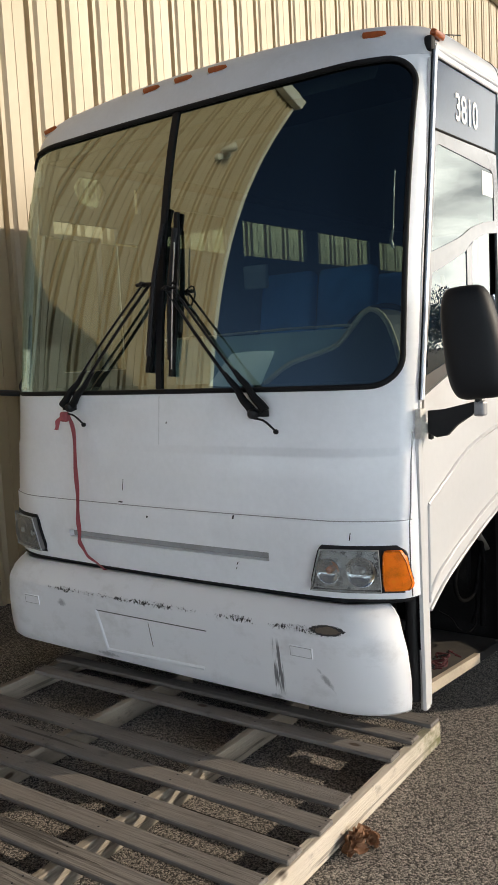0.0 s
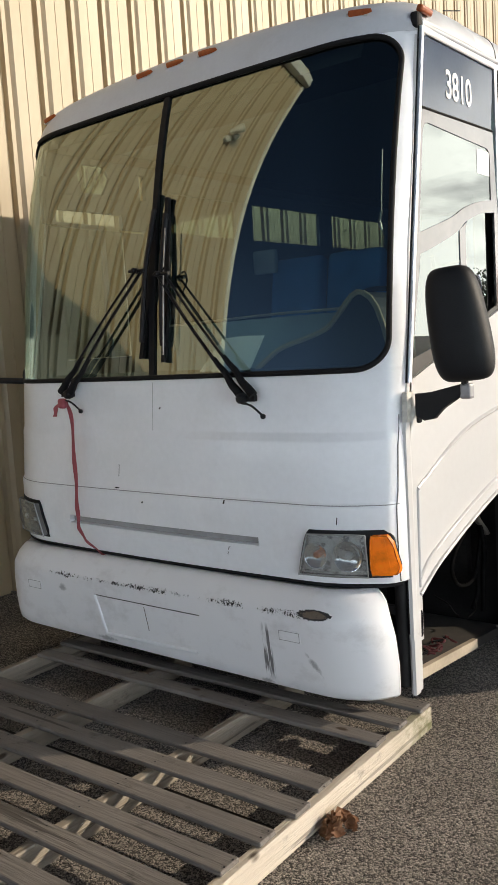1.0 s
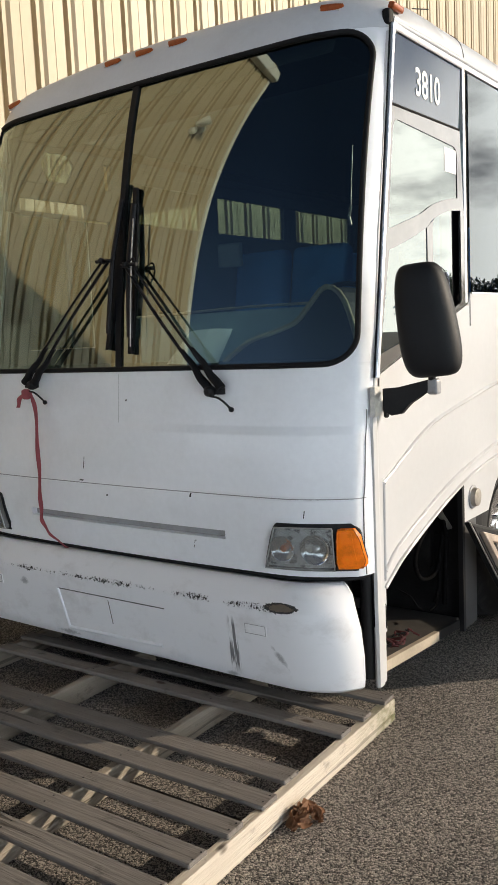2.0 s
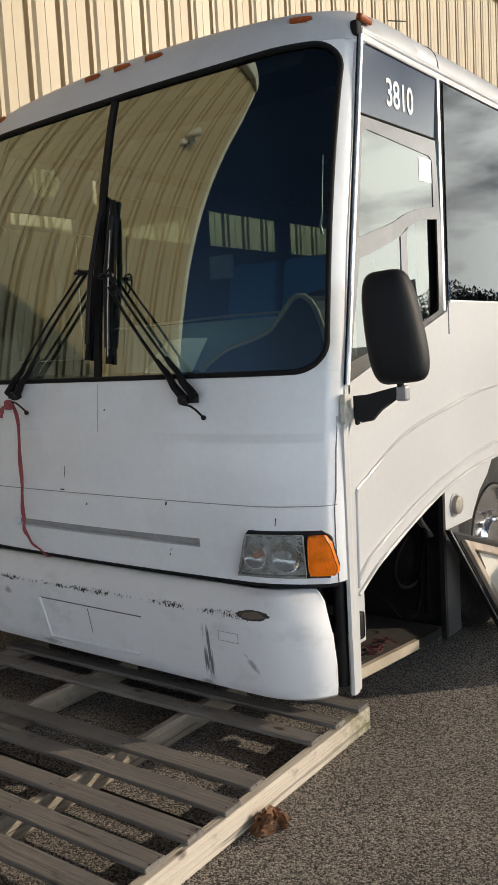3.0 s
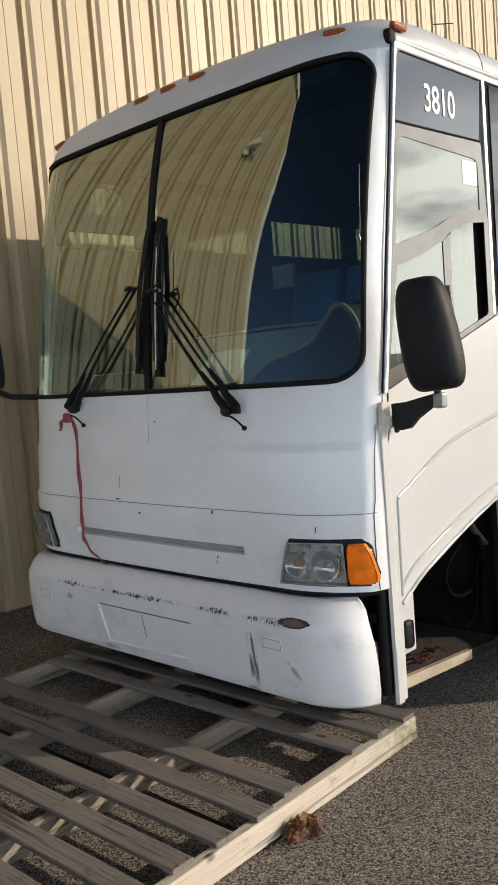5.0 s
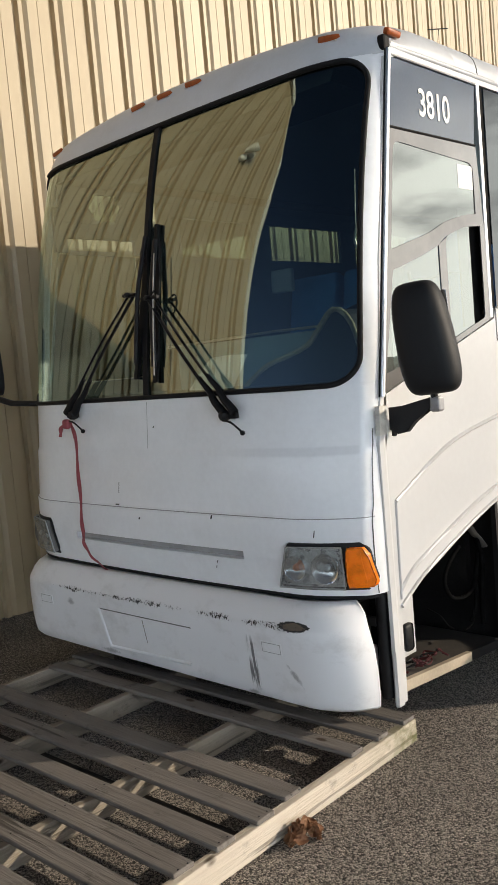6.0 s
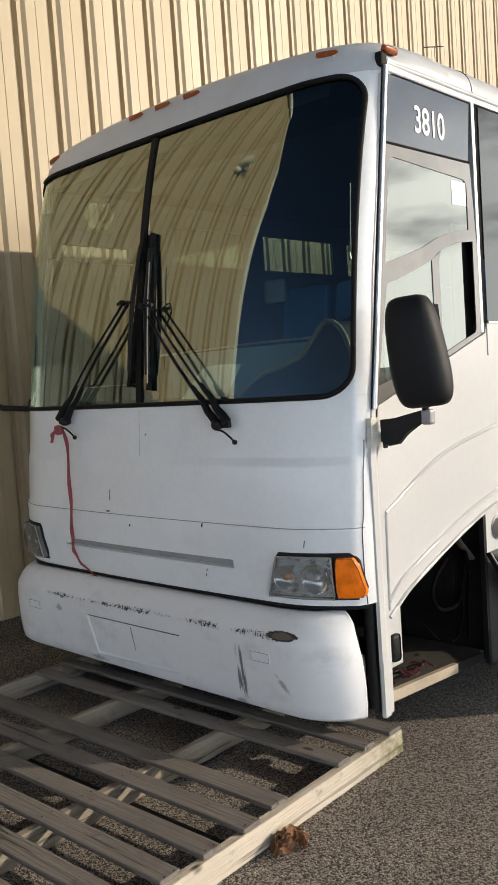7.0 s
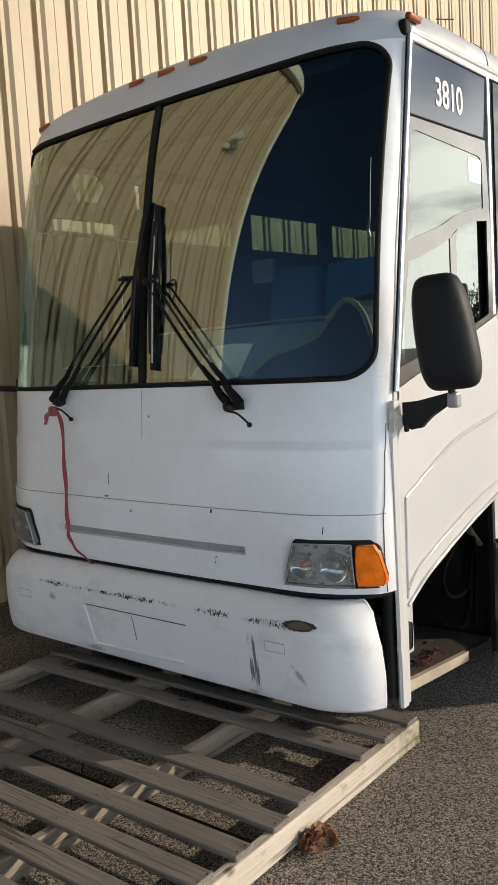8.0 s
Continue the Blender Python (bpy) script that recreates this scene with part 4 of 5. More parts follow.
part("wheel_well", prism([(1.40, 0.66), (1.46, 0.85), (1.62, 0.97), (2.3, 0.97), (2.55, 0.8), (2.55, 0.3), (2.7, 0.3), (2.7, 0.99), (1.37, 0.99), (1.37, 0.66)], "x", 0.7, 1.15), black_and_shade, bus)

# ---- front fittings ----


def patch(v0, v1, left, right, out, n=12, k=10):
    """Grid on the front skin between two slanted sides."""
    return [[F(left(v) + (right(v) - left(v)) * i / n, v, out) for i in range(n + 1)] for v in [v0 + (v1 - v0) * j / k for j in range(k + 1)]]


for s in (1, -1):
    lo, hi = 0.694, 0.862
    f0 = lambda v: s * (0.826 + (v - lo) * 0.30)
    f1 = lambda v: s * (1.092 + (v - lo) * -0.02)
    corner = lambda v: 1 - math.sqrt(max(0.0, 1 - max(0.0, (v - hi + 0.034) / 0.034, (lo + 0.030 - v) / 0.030) ** 2))
    g0 = lambda v: s * (1.100 + (v - lo) * 0.03 + 0.010 * corner(min(v, hi - 0.0041)))
    g1 = lambda v: s * (1.184 - (v - lo) * 0.11 - 0.018 * corner(min(v, hi - 0.0041)))
    e0 = lambda v: f0(v) - s * (0.020 - 0.012 * corner(v - 0.010))
    e1 = lambda v: s * (1.191 - (v - lo) * 0.09 - 0.024 * corner(v - 0.008))
    lamp = part("headlight", slab(patch(lo - 0.012, hi + 0.014, e0, e1, 0.004, 16, 24), (0, 0.02, 0)), black_plastic, bus, "clear headlight with an amber turn lamp beside it")
    part("reflector", slab(patch(lo + 0.004, hi - 0.004, f0, f1, 0.007, 16, 10), (0, 0.004, 0)), lamp_silver if s > 0 else lamp_dull, lamp)
    for c, br in ((0.905, 0.052), (1.03, 0.062)):
        m_bowl = Matrix.Translation(F(s * c, 0.776, 0.008)) @ pose(0, 0, 0, 90, 0, 10 * s)
        bowl = part("bulb_bowl", lathe([(br, 0.0), (br, 0.018), (br * 0.96, 0.018), (br * 0.80, 0.010), (br * 0.55, 0.004), (0.016, 0.001)], 28, m_bowl), bowl_chrome if s > 0 else lamp_dull, lamp, smooth=50)
        # The amber cap in one bowl stands for an orange reflection.
        part("bulb_cap", lathe([(0.014, 0.0), (0.014, 0.010), (0.009, 0.015), (0.002, 0.016)], 16, m_bowl), amber_rim if c < 0.95 and s > 0 else lamp_silver, bowl, smooth=50)
    for v in (lo + 0.012, hi - 0.014):
        part("reflector_step", slab([[F(f0(v) + (f1(v) - f0(v)) * i / 12, v + d, 0.013) for i in range(13)] for d in (-0.006, 0.006)], (0, 0.006, 0)), lamp_silver if s > 0 else lamp_dull, lamp)
    ob = part("lens", slab(patch(lo, hi, f0, f1, 0.032, 16), (0, 0.004, 0)), headlamp_glass, lamp, "clear scratched lens", smooth=40)
    ob.visible_shadow = False
    wall_side = [[F(f(v), v, o) for v in (lo, lo + 0.05, hi - 0.05, hi)] for f, o in ((f0, 0.032), (f0, 0.008))]
    part("lens_side", slab(wall_side, (0.002 * s, 0.0, 0)), frame_grey, lamp)
    part("lens_side", slab([[F(f1(v), v, o) for v in (lo, lo + 0.05, hi - 0.05, hi)] for o in (0.032, 0.008)], (-0.002 * s, 0.0, 0)), frame_grey, lamp)
    rim = [F(f0(lo), lo, 0.033), F(f1(lo), lo, 0.033), F(f1(hi), hi, 0.033), F(f0(hi), hi, 0.033)]
    part("lens_edge", tube([a.lerp(b, i / 6) for a, b in zip(rim, rim[1:] + rim[:1]) for i in range(6)], 0.0035, 6, closed=True), lens_rim, lamp, smooth=60)
    part("turn_lens", slab(patch(lo + 0.002, hi - 0.004, g0, g1, 0.022, 10, 24), (0, 0.018, 0)), amber_lens if s > 0 else lamp_dull, lamp, "amber turn lamp" if s > 0 else "clear side lamp", smooth=40)
    h0 = lambda v: g0(v) + s * 0.013
    h1 = lambda v: g1(v) - s * 0.016
    part("lens_facet", slab(patch(lo + 0.016, hi - 0.020, h0, h1, 0.0235, 8, 18), (0, 0.006, 0)), amber_lens if s > 0 else lamp_dull, lamp, smooth=40)
    g_rim = [F(g0(v), v, 0.0225) for v in (lo + 0.004, lo + 0.03, lo + 0.09, hi - 0.05, hi - 0.02, hi - 0.006)] + [F(g1(v), v, 0.0225) for v in (hi - 0.006, hi - 0.02, hi - 0.05, lo + 0.09, lo + 0.03, lo + 0.004)]
    part("turn_rim", tube(g_rim, 0.003, 6, closed=True), amber_rim if s > 0 else lens_rim, lamp, smooth=60)

part("nose_seam", tube([F(x, 0.972, 0.0006) for x in xs(-1.19, 1.19, 150)], 0.0021, 6), slot_grey, bus, smooth=60)
part("nose_seam", tube([F(0, v, 0.0003) for v in (1.26, 1.35, 1.48)], 0.0010, 5), slot_grey, bus)
part("nose_lip", tube([F(x, 0.644, -0.008) for x in xs(-1.19, 1.19, 50)], 0.0085, 8), black_rubber, bus, smooth=60)

# small chips and scratches in the nose paint
for x, v, w, h in ((0.439, 0.959, 0.004, 0.008), (0.45, 0.757, 0.0015, 0.006), (0.455, 0.763, 0.004, 0.0012), (0.443, 0.735, 0.0015, 0.006), (-0.244, 0.982, 0.014, 0.003), (0.988, 0.912, 0.0015, 0.015), (-0.228, 1.066, 0.0012, 0.028), (-0.063, 0.925, 0.004, 0.005), (0.046, 1.362, 0.004, 0.004)):
    part("paint_chip", slab([[F(x + dx * w + 0.002 * dz, v + dz * h, 0.0012) for dx in (-1, 0, 1)] for dz in (-1, 0, 1)], (0, 0.004, 0)), black_metal, bus)

# bumper
BP = [(0.07, 0.215), (-0.02, 0.206), (-0.07, 0.209), (-0.084, 0.225), (-0.091, 0.265), (-0.099, 0.34), (-0.108, 0.45), (-0.114, 0.528), (-0.110, 0.545), (-0.086, 0.588), (-0.064, 0.618), (-0.045, 0.630), (-0.02, 0.635), (0.07, 0.635)]
BW = [(0.2, 1.165), (0.222, 1.195), (0.30, 1.203), (0.44, 1.190), (0.59, 1.152), (0.615, 1.136), (0.64, 1.105)]


def bumper_pt(x, i, out=0.0):
    y, z = BP[i]
    a = abs(x)
    e = min(1.0, max(0.0, (a - 0.94) / 0.26))
    yy = y - out + 0.005 * a * a + 0.20 * (1 - math.sqrt(max(0.0, 1 - e * e)))
    zz = z - (0.012 * e * e if z < 0.3 else 0)
    return (x / 1.2 * (1.2 + (lerp_table(BW, z) - 1.2) * smooth01(0.6, 1.2, a)), min(yy, 0.095 + 0.1 * y), zz)


def bumper_mat():
    """White paint scraped to dark plastic along the shoulder, with scuffs."""
    m, n, l, p = node_mat("bumper_paint")
    tc = n.new("ShaderNodeTexCoord")
    sep = n.new("ShaderNodeSeparateXYZ")
    l.new(tc.outputs["Object"], sep.inputs["Vector"])

    def noise_out(scale, stretch, detail=6.0, rough=0.6):
        mp = n.new("ShaderNodeMapping")
        mp.inputs["Scale"].default_value = stretch
        l.new(tc.outputs["Object"], mp.inputs["Vector"])
        q = n.new("ShaderNodeTexNoise")
        q.inputs["Scale"].default_value, q.inputs["Detail"].default_value, q.inputs["Roughness"].default_value = scale, detail, rough
        l.new(mp.outputs["Vector"], q.inputs["Vector"])
        return q.outputs["Fac"]

    def math_node(op, a, b, c=None):
        q = n.new("ShaderNodeMath")
        q.operation = op
        for i, v in enumerate((a, b, c)):
            if v is None:
                continue
            if isinstance(v, (int, float)):
                q.inputs[i].default_value = v
            else:
                l.new(v, q.inputs[i])
        return q.outputs[0]

    def band(sock, centre, half):
        d = math_node("ABSOLUTE", math_node("SUBTRACT", sock, centre), 0.0)
        return math_node("MAXIMUM", math_node("SUBTRACT", 1.0, math_node("DIVIDE", d, half)), 0.0)
    shoulder = math_node("ADD", 0.537, math_node("MULTIPLY", sep.outputs["X"], 0.008))
    dz = math_node("ABSOLUTE", math_node("SUBTRACT", sep.outputs["Z"], shoulder), 0.0)
    near = math_node("MAXIMUM", math_node("SUBTRACT", 1.0, math_node("DIVIDE", dz, 0.021)), 0.0)
    rough_n = noise_out(75, (1.0, 1, 0.9), 7, 0.78)
    worn = [band(sep.outputs["X"], c, h) for c, h in ((-0.50, 0.30), (0.02, 0.36), (0.50, 0.20), (0.84, 0.24))]
    most = math_node("MAXIMUM", math_node("MAXIMUM", worn[0], worn[1]), math_node("MAXIMUM", worn[2], worn[3]))
    patchy = math_node("MULTIPLY", math_node("POWER", most, 0.4), noise_out(9, (1, 0.2, 0.2), 4))
    torn = math_node("POWER", rough_n, 3.0)
    scrape = math_node("MULTIPLY", math_node("POWER", near, 0.55), math_node("MULTIPLY", torn, patchy))
    mask = n.new("ShaderNodeMapRange")
    mask.inputs["From Min"].default_value, mask.inputs["From Max"].default_value = 0.051, 0.058
    l.new(scrape, mask.inputs["Value"])
    wide_x = band(sep.outputs["X"], 0.93, 0.095)
    wide_z = band(sep.outputs["Z"], 0.552, 0.024)
    gouge = math_node("MINIMUM", math_node("MULTIPLY", math_node("MULTIPLY", wide_x, wide_z), 1.8), 1.0)
    wide = math_node("MULTIPLY", gouge, math_node("POWER", noise_out(60, (0.8, 1, 1.2), 6, 0.75), 1.5))
    edge = n.new("ShaderNodeMapRange")
    edge.inputs["From Min"].default_value, edge.inputs["From Max"].default_value = 0.11, 0.125
    l.new(wide, edge.inputs["Value"])
    mask_wide = n.new("ShaderNodeMapRange")
    mask_wide.inputs["From Min"].default_value, mask_wide.inputs["From Max"].default_value = 0.24, 0.26
    l.new(wide, mask_wide.inputs["Value"])
    smear_x = band(sep.outputs["X"], 0.69, 0.03)
    smear_z = band(sep.outputs["Z"], 0.36, 0.13)
    lines = n.new("ShaderNodeMapRange")
    lines.inputs["From Min"].default_value, lines.inputs["From Max"].default_value = 0.47, 0.56
    l.new(noise_out(75, (1, 0.1, 0.07), 3), lines.inputs["Value"])
    near_x = math_node("MINIMUM", math_node("MULTIPLY", smear_x, 3.0), 1.0)
    near_z = math_node("MINIMUM", math_node("MULTIPLY", smear_z, 3.0), 1.0)
    smear = math_node("MULTIPLY", math_node("MULTIPLY", near_x, near_z), math_node("MULTIPLY", lines.outputs["Result"], 0.85))
    grime = noise_out(5, (1, 1, 1.5), 10, 0.7)
    gr = n.new("ShaderNodeMapRange")
    gr.inputs["From Min"].default_value, gr.inputs["From Max"].default_value = 0.52, 0.78
    gr.inputs["To Max"].default_value = 0.45
    l.new(grime, gr.inputs["Value"])
    mix1 = n.new("ShaderNodeMix")
    mix1.data_type = "RGBA"
    mix1.inputs[6].default_value, mix1.inputs[7].default_value = (0.82, 0.82, 0.83, 1), (0.42, 0.40, 0.38, 1)
    l.new(gr.outputs["Result"], mix1.inputs[0])
    mix2 = n.new("ShaderNodeMix")
    mix2.data_type = "RGBA"
    mix2.inputs[7].default_value = (0.028, 0.026, 0.026, 1)
    spots = []
    for cx, hx, cz, hz in ((0.665, 0.07, 0.222, 0.03), (-0.33, 0.14, 0.236, 0.03), (-0.62, 0.06, 0.46, 0.04)):
        spots.append(math_node("MULTIPLY", math_node("MULTIPLY", band(sep.outputs["X"], cx, hx), band(sep.outputs["Z"], cz, hz)), rough_n))
    slant = math_node("ADD", sep.outputs["X"], math_node("MULTIPLY", sep.outputs["Z"], 0.79))
    spots.append(math_node("MULTIPLY", math_node("MULTIPLY", band(slant, 1.19, 0.035), band(sep.outputs["Z"], 0.345, 0.085)), noise_out(22, (1, 1, 1), 5, 0.7)))
    spot = spots[0]
    for q in spots[1:]:
        spot = math_node("MAXIMUM", spot, q)
    mask_spot = n.new("ShaderNodeMapRange")
    mask_spot.inputs["From Min"].default_value, mask_spot.inputs["From Max"].default_value = 0.20, 0.36
    mask_spot.inputs["To Max"].default_value = 0.5
    l.new(spot, mask_spot.inputs["Value"])
    l.new(math_node("MAXIMUM", math_node("MAXIMUM", mask.outputs["Result"], edge.outputs["Result"]), mask_spot.outputs["Result"]), mix2.inputs[0])
    l.new(mix1.outputs[2], mix2.inputs[6])
    mix3 = n.new("ShaderNodeMix")
    mix3.data_type = "RGBA"
    mix3.inputs[7].default_value = (0.05, 0.05, 0.05, 1)
    l.new(smear, mix3.inputs[0])
    l.new(mix2.outputs[2], mix3.inputs[6])
    mix4 = n.new("ShaderNodeMix")
    mix4.data_type = "RGBA"
    mix4.inputs[7].default_value = (0.15, 0.115, 0.082, 1)
    l.new(mask_wide.outputs["Result"], mix4.inputs[0])
    l.new(mix3.outputs[2], mix4.inputs[6])
    l.new(mix4.outputs[2], p.inputs["Base Color"])
    p.inputs["Roughness"].default_value = 0.48
    bn = n.new("ShaderNodeBump")
    bn.inputs["Distance"].default_value, bn.invert = 0.002, True
    l.new(mask.outputs["Result"], bn.inputs["Height"])
    l.new(bn.outputs["Normal"], p.inputs["Normal"])
    return m


bumper_paint = bumper_mat()
bx = [-1.2 + 2.4 * (0.5 - 0.5 * math.cos(math.pi * i / 60)) for i in range(61)]
bumper = part("bumper", slab([[bumper_pt(x, i) for x in bx] for i in range(len(BP))], (0, 0.008, 0)), bumper_paint, bus, "scuffed white bumper with chipped paint", smooth=40)


def on_bumper(x, z, out):
    """A place on the bumper's face."""
    tab = [(p[1], p[0]) for p in BP[3:]]
    return Vector((x, lerp_table(tab, z) + 0.005 * x * x - out, z))


def quad_frame(pts, w, out, parent, material, name):
    pts = [Vector((*p, 0)) for p in pts]
    for a, b in zip(pts, pts[1:]):
        line = [a.lerp(b, i / 8) for i in range(9)]
        part(name, tube([on_bumper(p.x, p.y, out) for p in line], w, 6), material, parent, smooth=60)


quad_frame([(-0.372, 0.457), (-0.32, 0.262), (0.285, 0.278)], 0.011, -0.004, bumper, white_paint_lifted, "moulded_line")
quad_frame([(-0.372, 0.457), (0.319, 0.458)], 0.003, -0.0015, bumper, frame_grey, "moulded_line")
for x in (0.81, -0.85):
    part("fog_cover", slab([[on_bumper(x + dx, 0.447 + dz, 0.004) for dx in (-0.055, 0.055)] for dz in (-0.024, 0.024)], (0, 0.01, 0)), bumper_paint, bumper)
quad_frame([(-0.03, 0.445), (-0.015, 0.33)], 0.0025, -0.001, bumper, frame_grey, "moulded_line")
for x in (0.81, -0.85):
    quad_frame([(x - 0.05, 0.427), (x - 0.05, 0.467), (x + 0.05, 0.467), (x + 0.05, 0.427), (x - 0.05, 0.427)], 0.0013, 0.0035, bumper, lens_rim, "cover_edge")
# Unseen boxes added to block light under the coach.
part("chassis", box(-0.95, 0.9, 2.75, 9.3, 0.10, 0.42), black_and_shade, bus)
part("chassis", box(-1.1, 0.33, 0.20, 1.12, 0.14, 0.28), black_and_shade, bus)
# Dark box fills the gap behind the bumper, standing for its shade.
part("bumper_bracket", box(-0.94, 0.94, -0.03, 0.12, 0.27, 0.57), black_and_shade, bus)
part("corner_bracket", tube([(1.150, 0.212, 0.20), (1.152, 0.212, 0.645)], 0.026, 12), black_metal, bus, smooth=60)
part("corner_bracket", box(1.05, 1.075, 0.14, 0.23, 0.22, 0.60, 0.004), black_metal, bus)
part("corner_clip", box(1.075, 1.12, 0.19, 0.205, 0.30, 0.42, 0.003), grey_metal, bus)
part("corner_clip", box(1.075, 1.13, 0.19, 0.205, 0.50, 0.54, 0.003), black_metal, bus)
part("corner_bolt", lathe([(0.010, 0), (0.010, 0.03), (0.005, 0.034)], 6, pose(1.115, 0.16, 0.22, 90, 0, 0)), aluminium, bus)

part("antenna", tube([(0.9, 1.31, 3.185), (0.9, 1.50, 3.232)], 0.003, 6), black_metal, bus, "thin roof antenna")
part("antenna_stem", tube([(0.9, 1.41, 2.99), (0.9, 1.41, 3.21)], 0.0015, 6), black_metal, bus)

# roof marker lamps: bullet lenses on small pale feet


def marker(m):
    bm = bmesh.new()
    rows = []
    for i in range(9):
        u = i / 8
        w = 0.0145 * math.sqrt(max(0.02, 1 - max(0.0, (u - 0.45) / 0.55) ** 2))
        h = 0.017 * (0.55 + 0.45 * math.cos(1.25 * max(0.0, u - 0.2)))
        rows.append([bm.verts.new(m @ Vector((-0.050 + 0.098 * u, -h * math.sin(math.pi * j / 8), w * math.cos(math.pi * j / 8)))) for j in range(9)])
    for a, b in zip(rows, rows[1:]):
        for j in range(8):
            bm.faces.new((a[j], a[j + 1], b[j + 1], b[j]))
        bm.faces.new((a[0], b[0], b[8], a[8]))
    bm.faces.new(rows[0])
    bm.faces.new(rows[-1])
    lamp = part("marker_lamp", bm, marker_amber, bus, "faded amber roof marker lamp", smooth=50)
    part("lamp_foot", box(-0.066, 0.030, -0.003, 0.012, -0.012, 0.012, 0.004, 2, m=m), roof_white_dimmed, lamp, "white lamp foot", smooth=50)
    part("foot_screw", lathe([(0.005, 0), (0.005, 0.003), (0.002, 0.004)], 8, m @ pose(-0.058, -0.004, 0, 90, 0, 0)), aluminium, lamp)


for x, v in ((0.985, 2.945), (0.205, 2.958), (0.0, 2.958), (-0.205, 2.958), (-0.985, 2.945)):
    slope = -0.11 * x
    marker(Matrix.Translation(F(x, v, 0.004)) @ pose(0, 0, 0, -38, math.degrees(math.atan(-slope)), math.degrees(math.atan(0.1 * x))))
part("marker_lamp", box(-0.014, 0.014, -0.048, 0.048, -0.012, 0.015, 0.008, 3, m=pose(1.196, 0.52, 2.905, 0, 20, 0)), marker_amber, bus, "amber side marker lamp", smooth=50)
part("gutter_end", box(1.165, 1.20, 0.45, 0.495, 2.83, 2.892, 0.01), black_rubber, bus)

# wipers


def wiper(s, pivot, joint, top, bottom):
    """Two parallel arms in rubber boots, a cross piece where they meet, and a blade on its bridge."""
    pivot, joint, t, b = Vector(pivot), Vector(joint), Vector(top), Vector(bottom)
    w = part("wiper", lathe([(0.020, -0.02), (0.024, 0.0), (0.021, 0.018), (0.012, 0.026)], 14, Matrix.Translation(pivot) @ pose(0, 0, 0, 90, 0, 0)), black_metal, bus, "black pantograph windscreen wiper", smooth=40)
    off = Vector((0.058 * s, 0.0, 0.012))
    ends = ((pivot, joint), (pivot + off, joint + Vector((0.045 * s, 0.0, 0.0))))
    for k, (p, q) in enumerate(ends):
        bend = p.lerp(q, 0.55) + Vector((0, -0.014, 0))
        part("wiper_arm", tube(curve_pts([p, bend, q], 12), 0.0075 if k else 0.0095, 8, flat=0.7), black_metal, w, smooth=60)
        bm = bmesh.new()
        tube([p.lerp(q, u) + Vector((0.003 * math.sin(40 * u), 0.003 * math.cos(31 * u), 0)) for u in (0.0, 0.05, 0.10, 0.15, 0.20, 0.26, 0.31)], 0.021, 10, bm, taper=0.5)
        part("wiper_boot", bm, black_rubber, w, smooth=60)
    part("pivot_plate", slab([[pivot + Vector((dx * s, 0.004, dz)) for dx in (-0.02, 0.062)] for dz in (-0.014, 0.012)], (0, 0.02, 0)), black_metal, w)
    part("wiper_joint", tube([joint + Vector((-0.02 * s, -0.006, 0.004)), joint + Vector((0.070 * s, -0.004, 0.006))], 0.011, 8, flat=0.8), black_metal, w, smooth=60)
    part("joint_pin", lathe([(0.012, 0), (0.012, 0.02), (0.006, 0.026)], 10, Matrix.Translation(joint + Vector((0.02 * s, -0.012, 0.006))) @ pose(0, 0, 0, 90, 0, 0)), black_metal, w)
    way = (b - t).normalized()
    mid = t.lerp(b, 0.46)
    part("wiper_blade", slab([[t.lerp(b, i / 14) + Vector((dx * (0.55 + 0.45 * math.sin(math.pi * (0.12 + 0.76 * i / 14))), 0.010 * math.sin(math.pi * i / 14), 0)) for dx in (-0.015, 0.015)] for i in range(15)], (0, 0.018, 0)), black_rubber, w)
    part("blade_bridge", tube(curve_pts([t.lerp(b, 0.10) + Vector((0, -0.002, 0)), t.lerp(b, 0.28) + Vector((0.003, -0.016, 0)), mid + Vector((0.004, -0.026, 0)), t.lerp(b, 0.68) + Vector((0.003, -0.016, 0)), t.lerp(b, 0.90) + Vector((0, -0.002, 0))], 20), 0.0155, 8, flat=0.7), black_metal, w, smooth=60)
    for u in (0.20, 0.76):
        part("blade_claw", tube([t.lerp(b, u - 0.08) + Vector((0, -0.004, 0)), t.lerp(b, u) + Vector((0, -0.014, 0)), t.lerp(b, u + 0.08) + Vector((0, -0.004, 0))], 0.009, 6), black_metal, w)
    part("blade_link", tube([joint + Vector((0.03 * s, -0.004, 0)), mid + Vector((0.004, -0.028, 0))], 0.009, 8), black_metal, w)
    return w


wiper(-1, F(-0.565, 1.432, 0.04), F(-0.034, 1.985, 0.045), F(0.018, 2.336, 0.022), F(-0.056, 1.591, 0.022))
wiper(1, F(0.56, 1.402, 0.04), F(0.075, 1.955, 0.045), F(0.086, 2.307, 0.022), F(0.087, 1.569, 0.022))
spine = [F(0.116, 2.16, 0.050), F(0.117, 2.0, 0.053), F(0.118, 1.8, 0.052), F(0.117, 1.60, 0.048)]
part("blade_spine", tube(spine, 0.0042, 6, flat=0.6), cap_metal, bus, "bare metal spine of a wiper blade")
loop = [F(0.10, 1.965, 0.05), F(0.135, 1.985, 0.06), F(0.15, 1.94, 0.06), F(0.135, 1.89, 0.05)]
part("washer_hose", tube(curve_pts(loop, 14), 0.004, 6), black_rubber, bus, smooth=60)
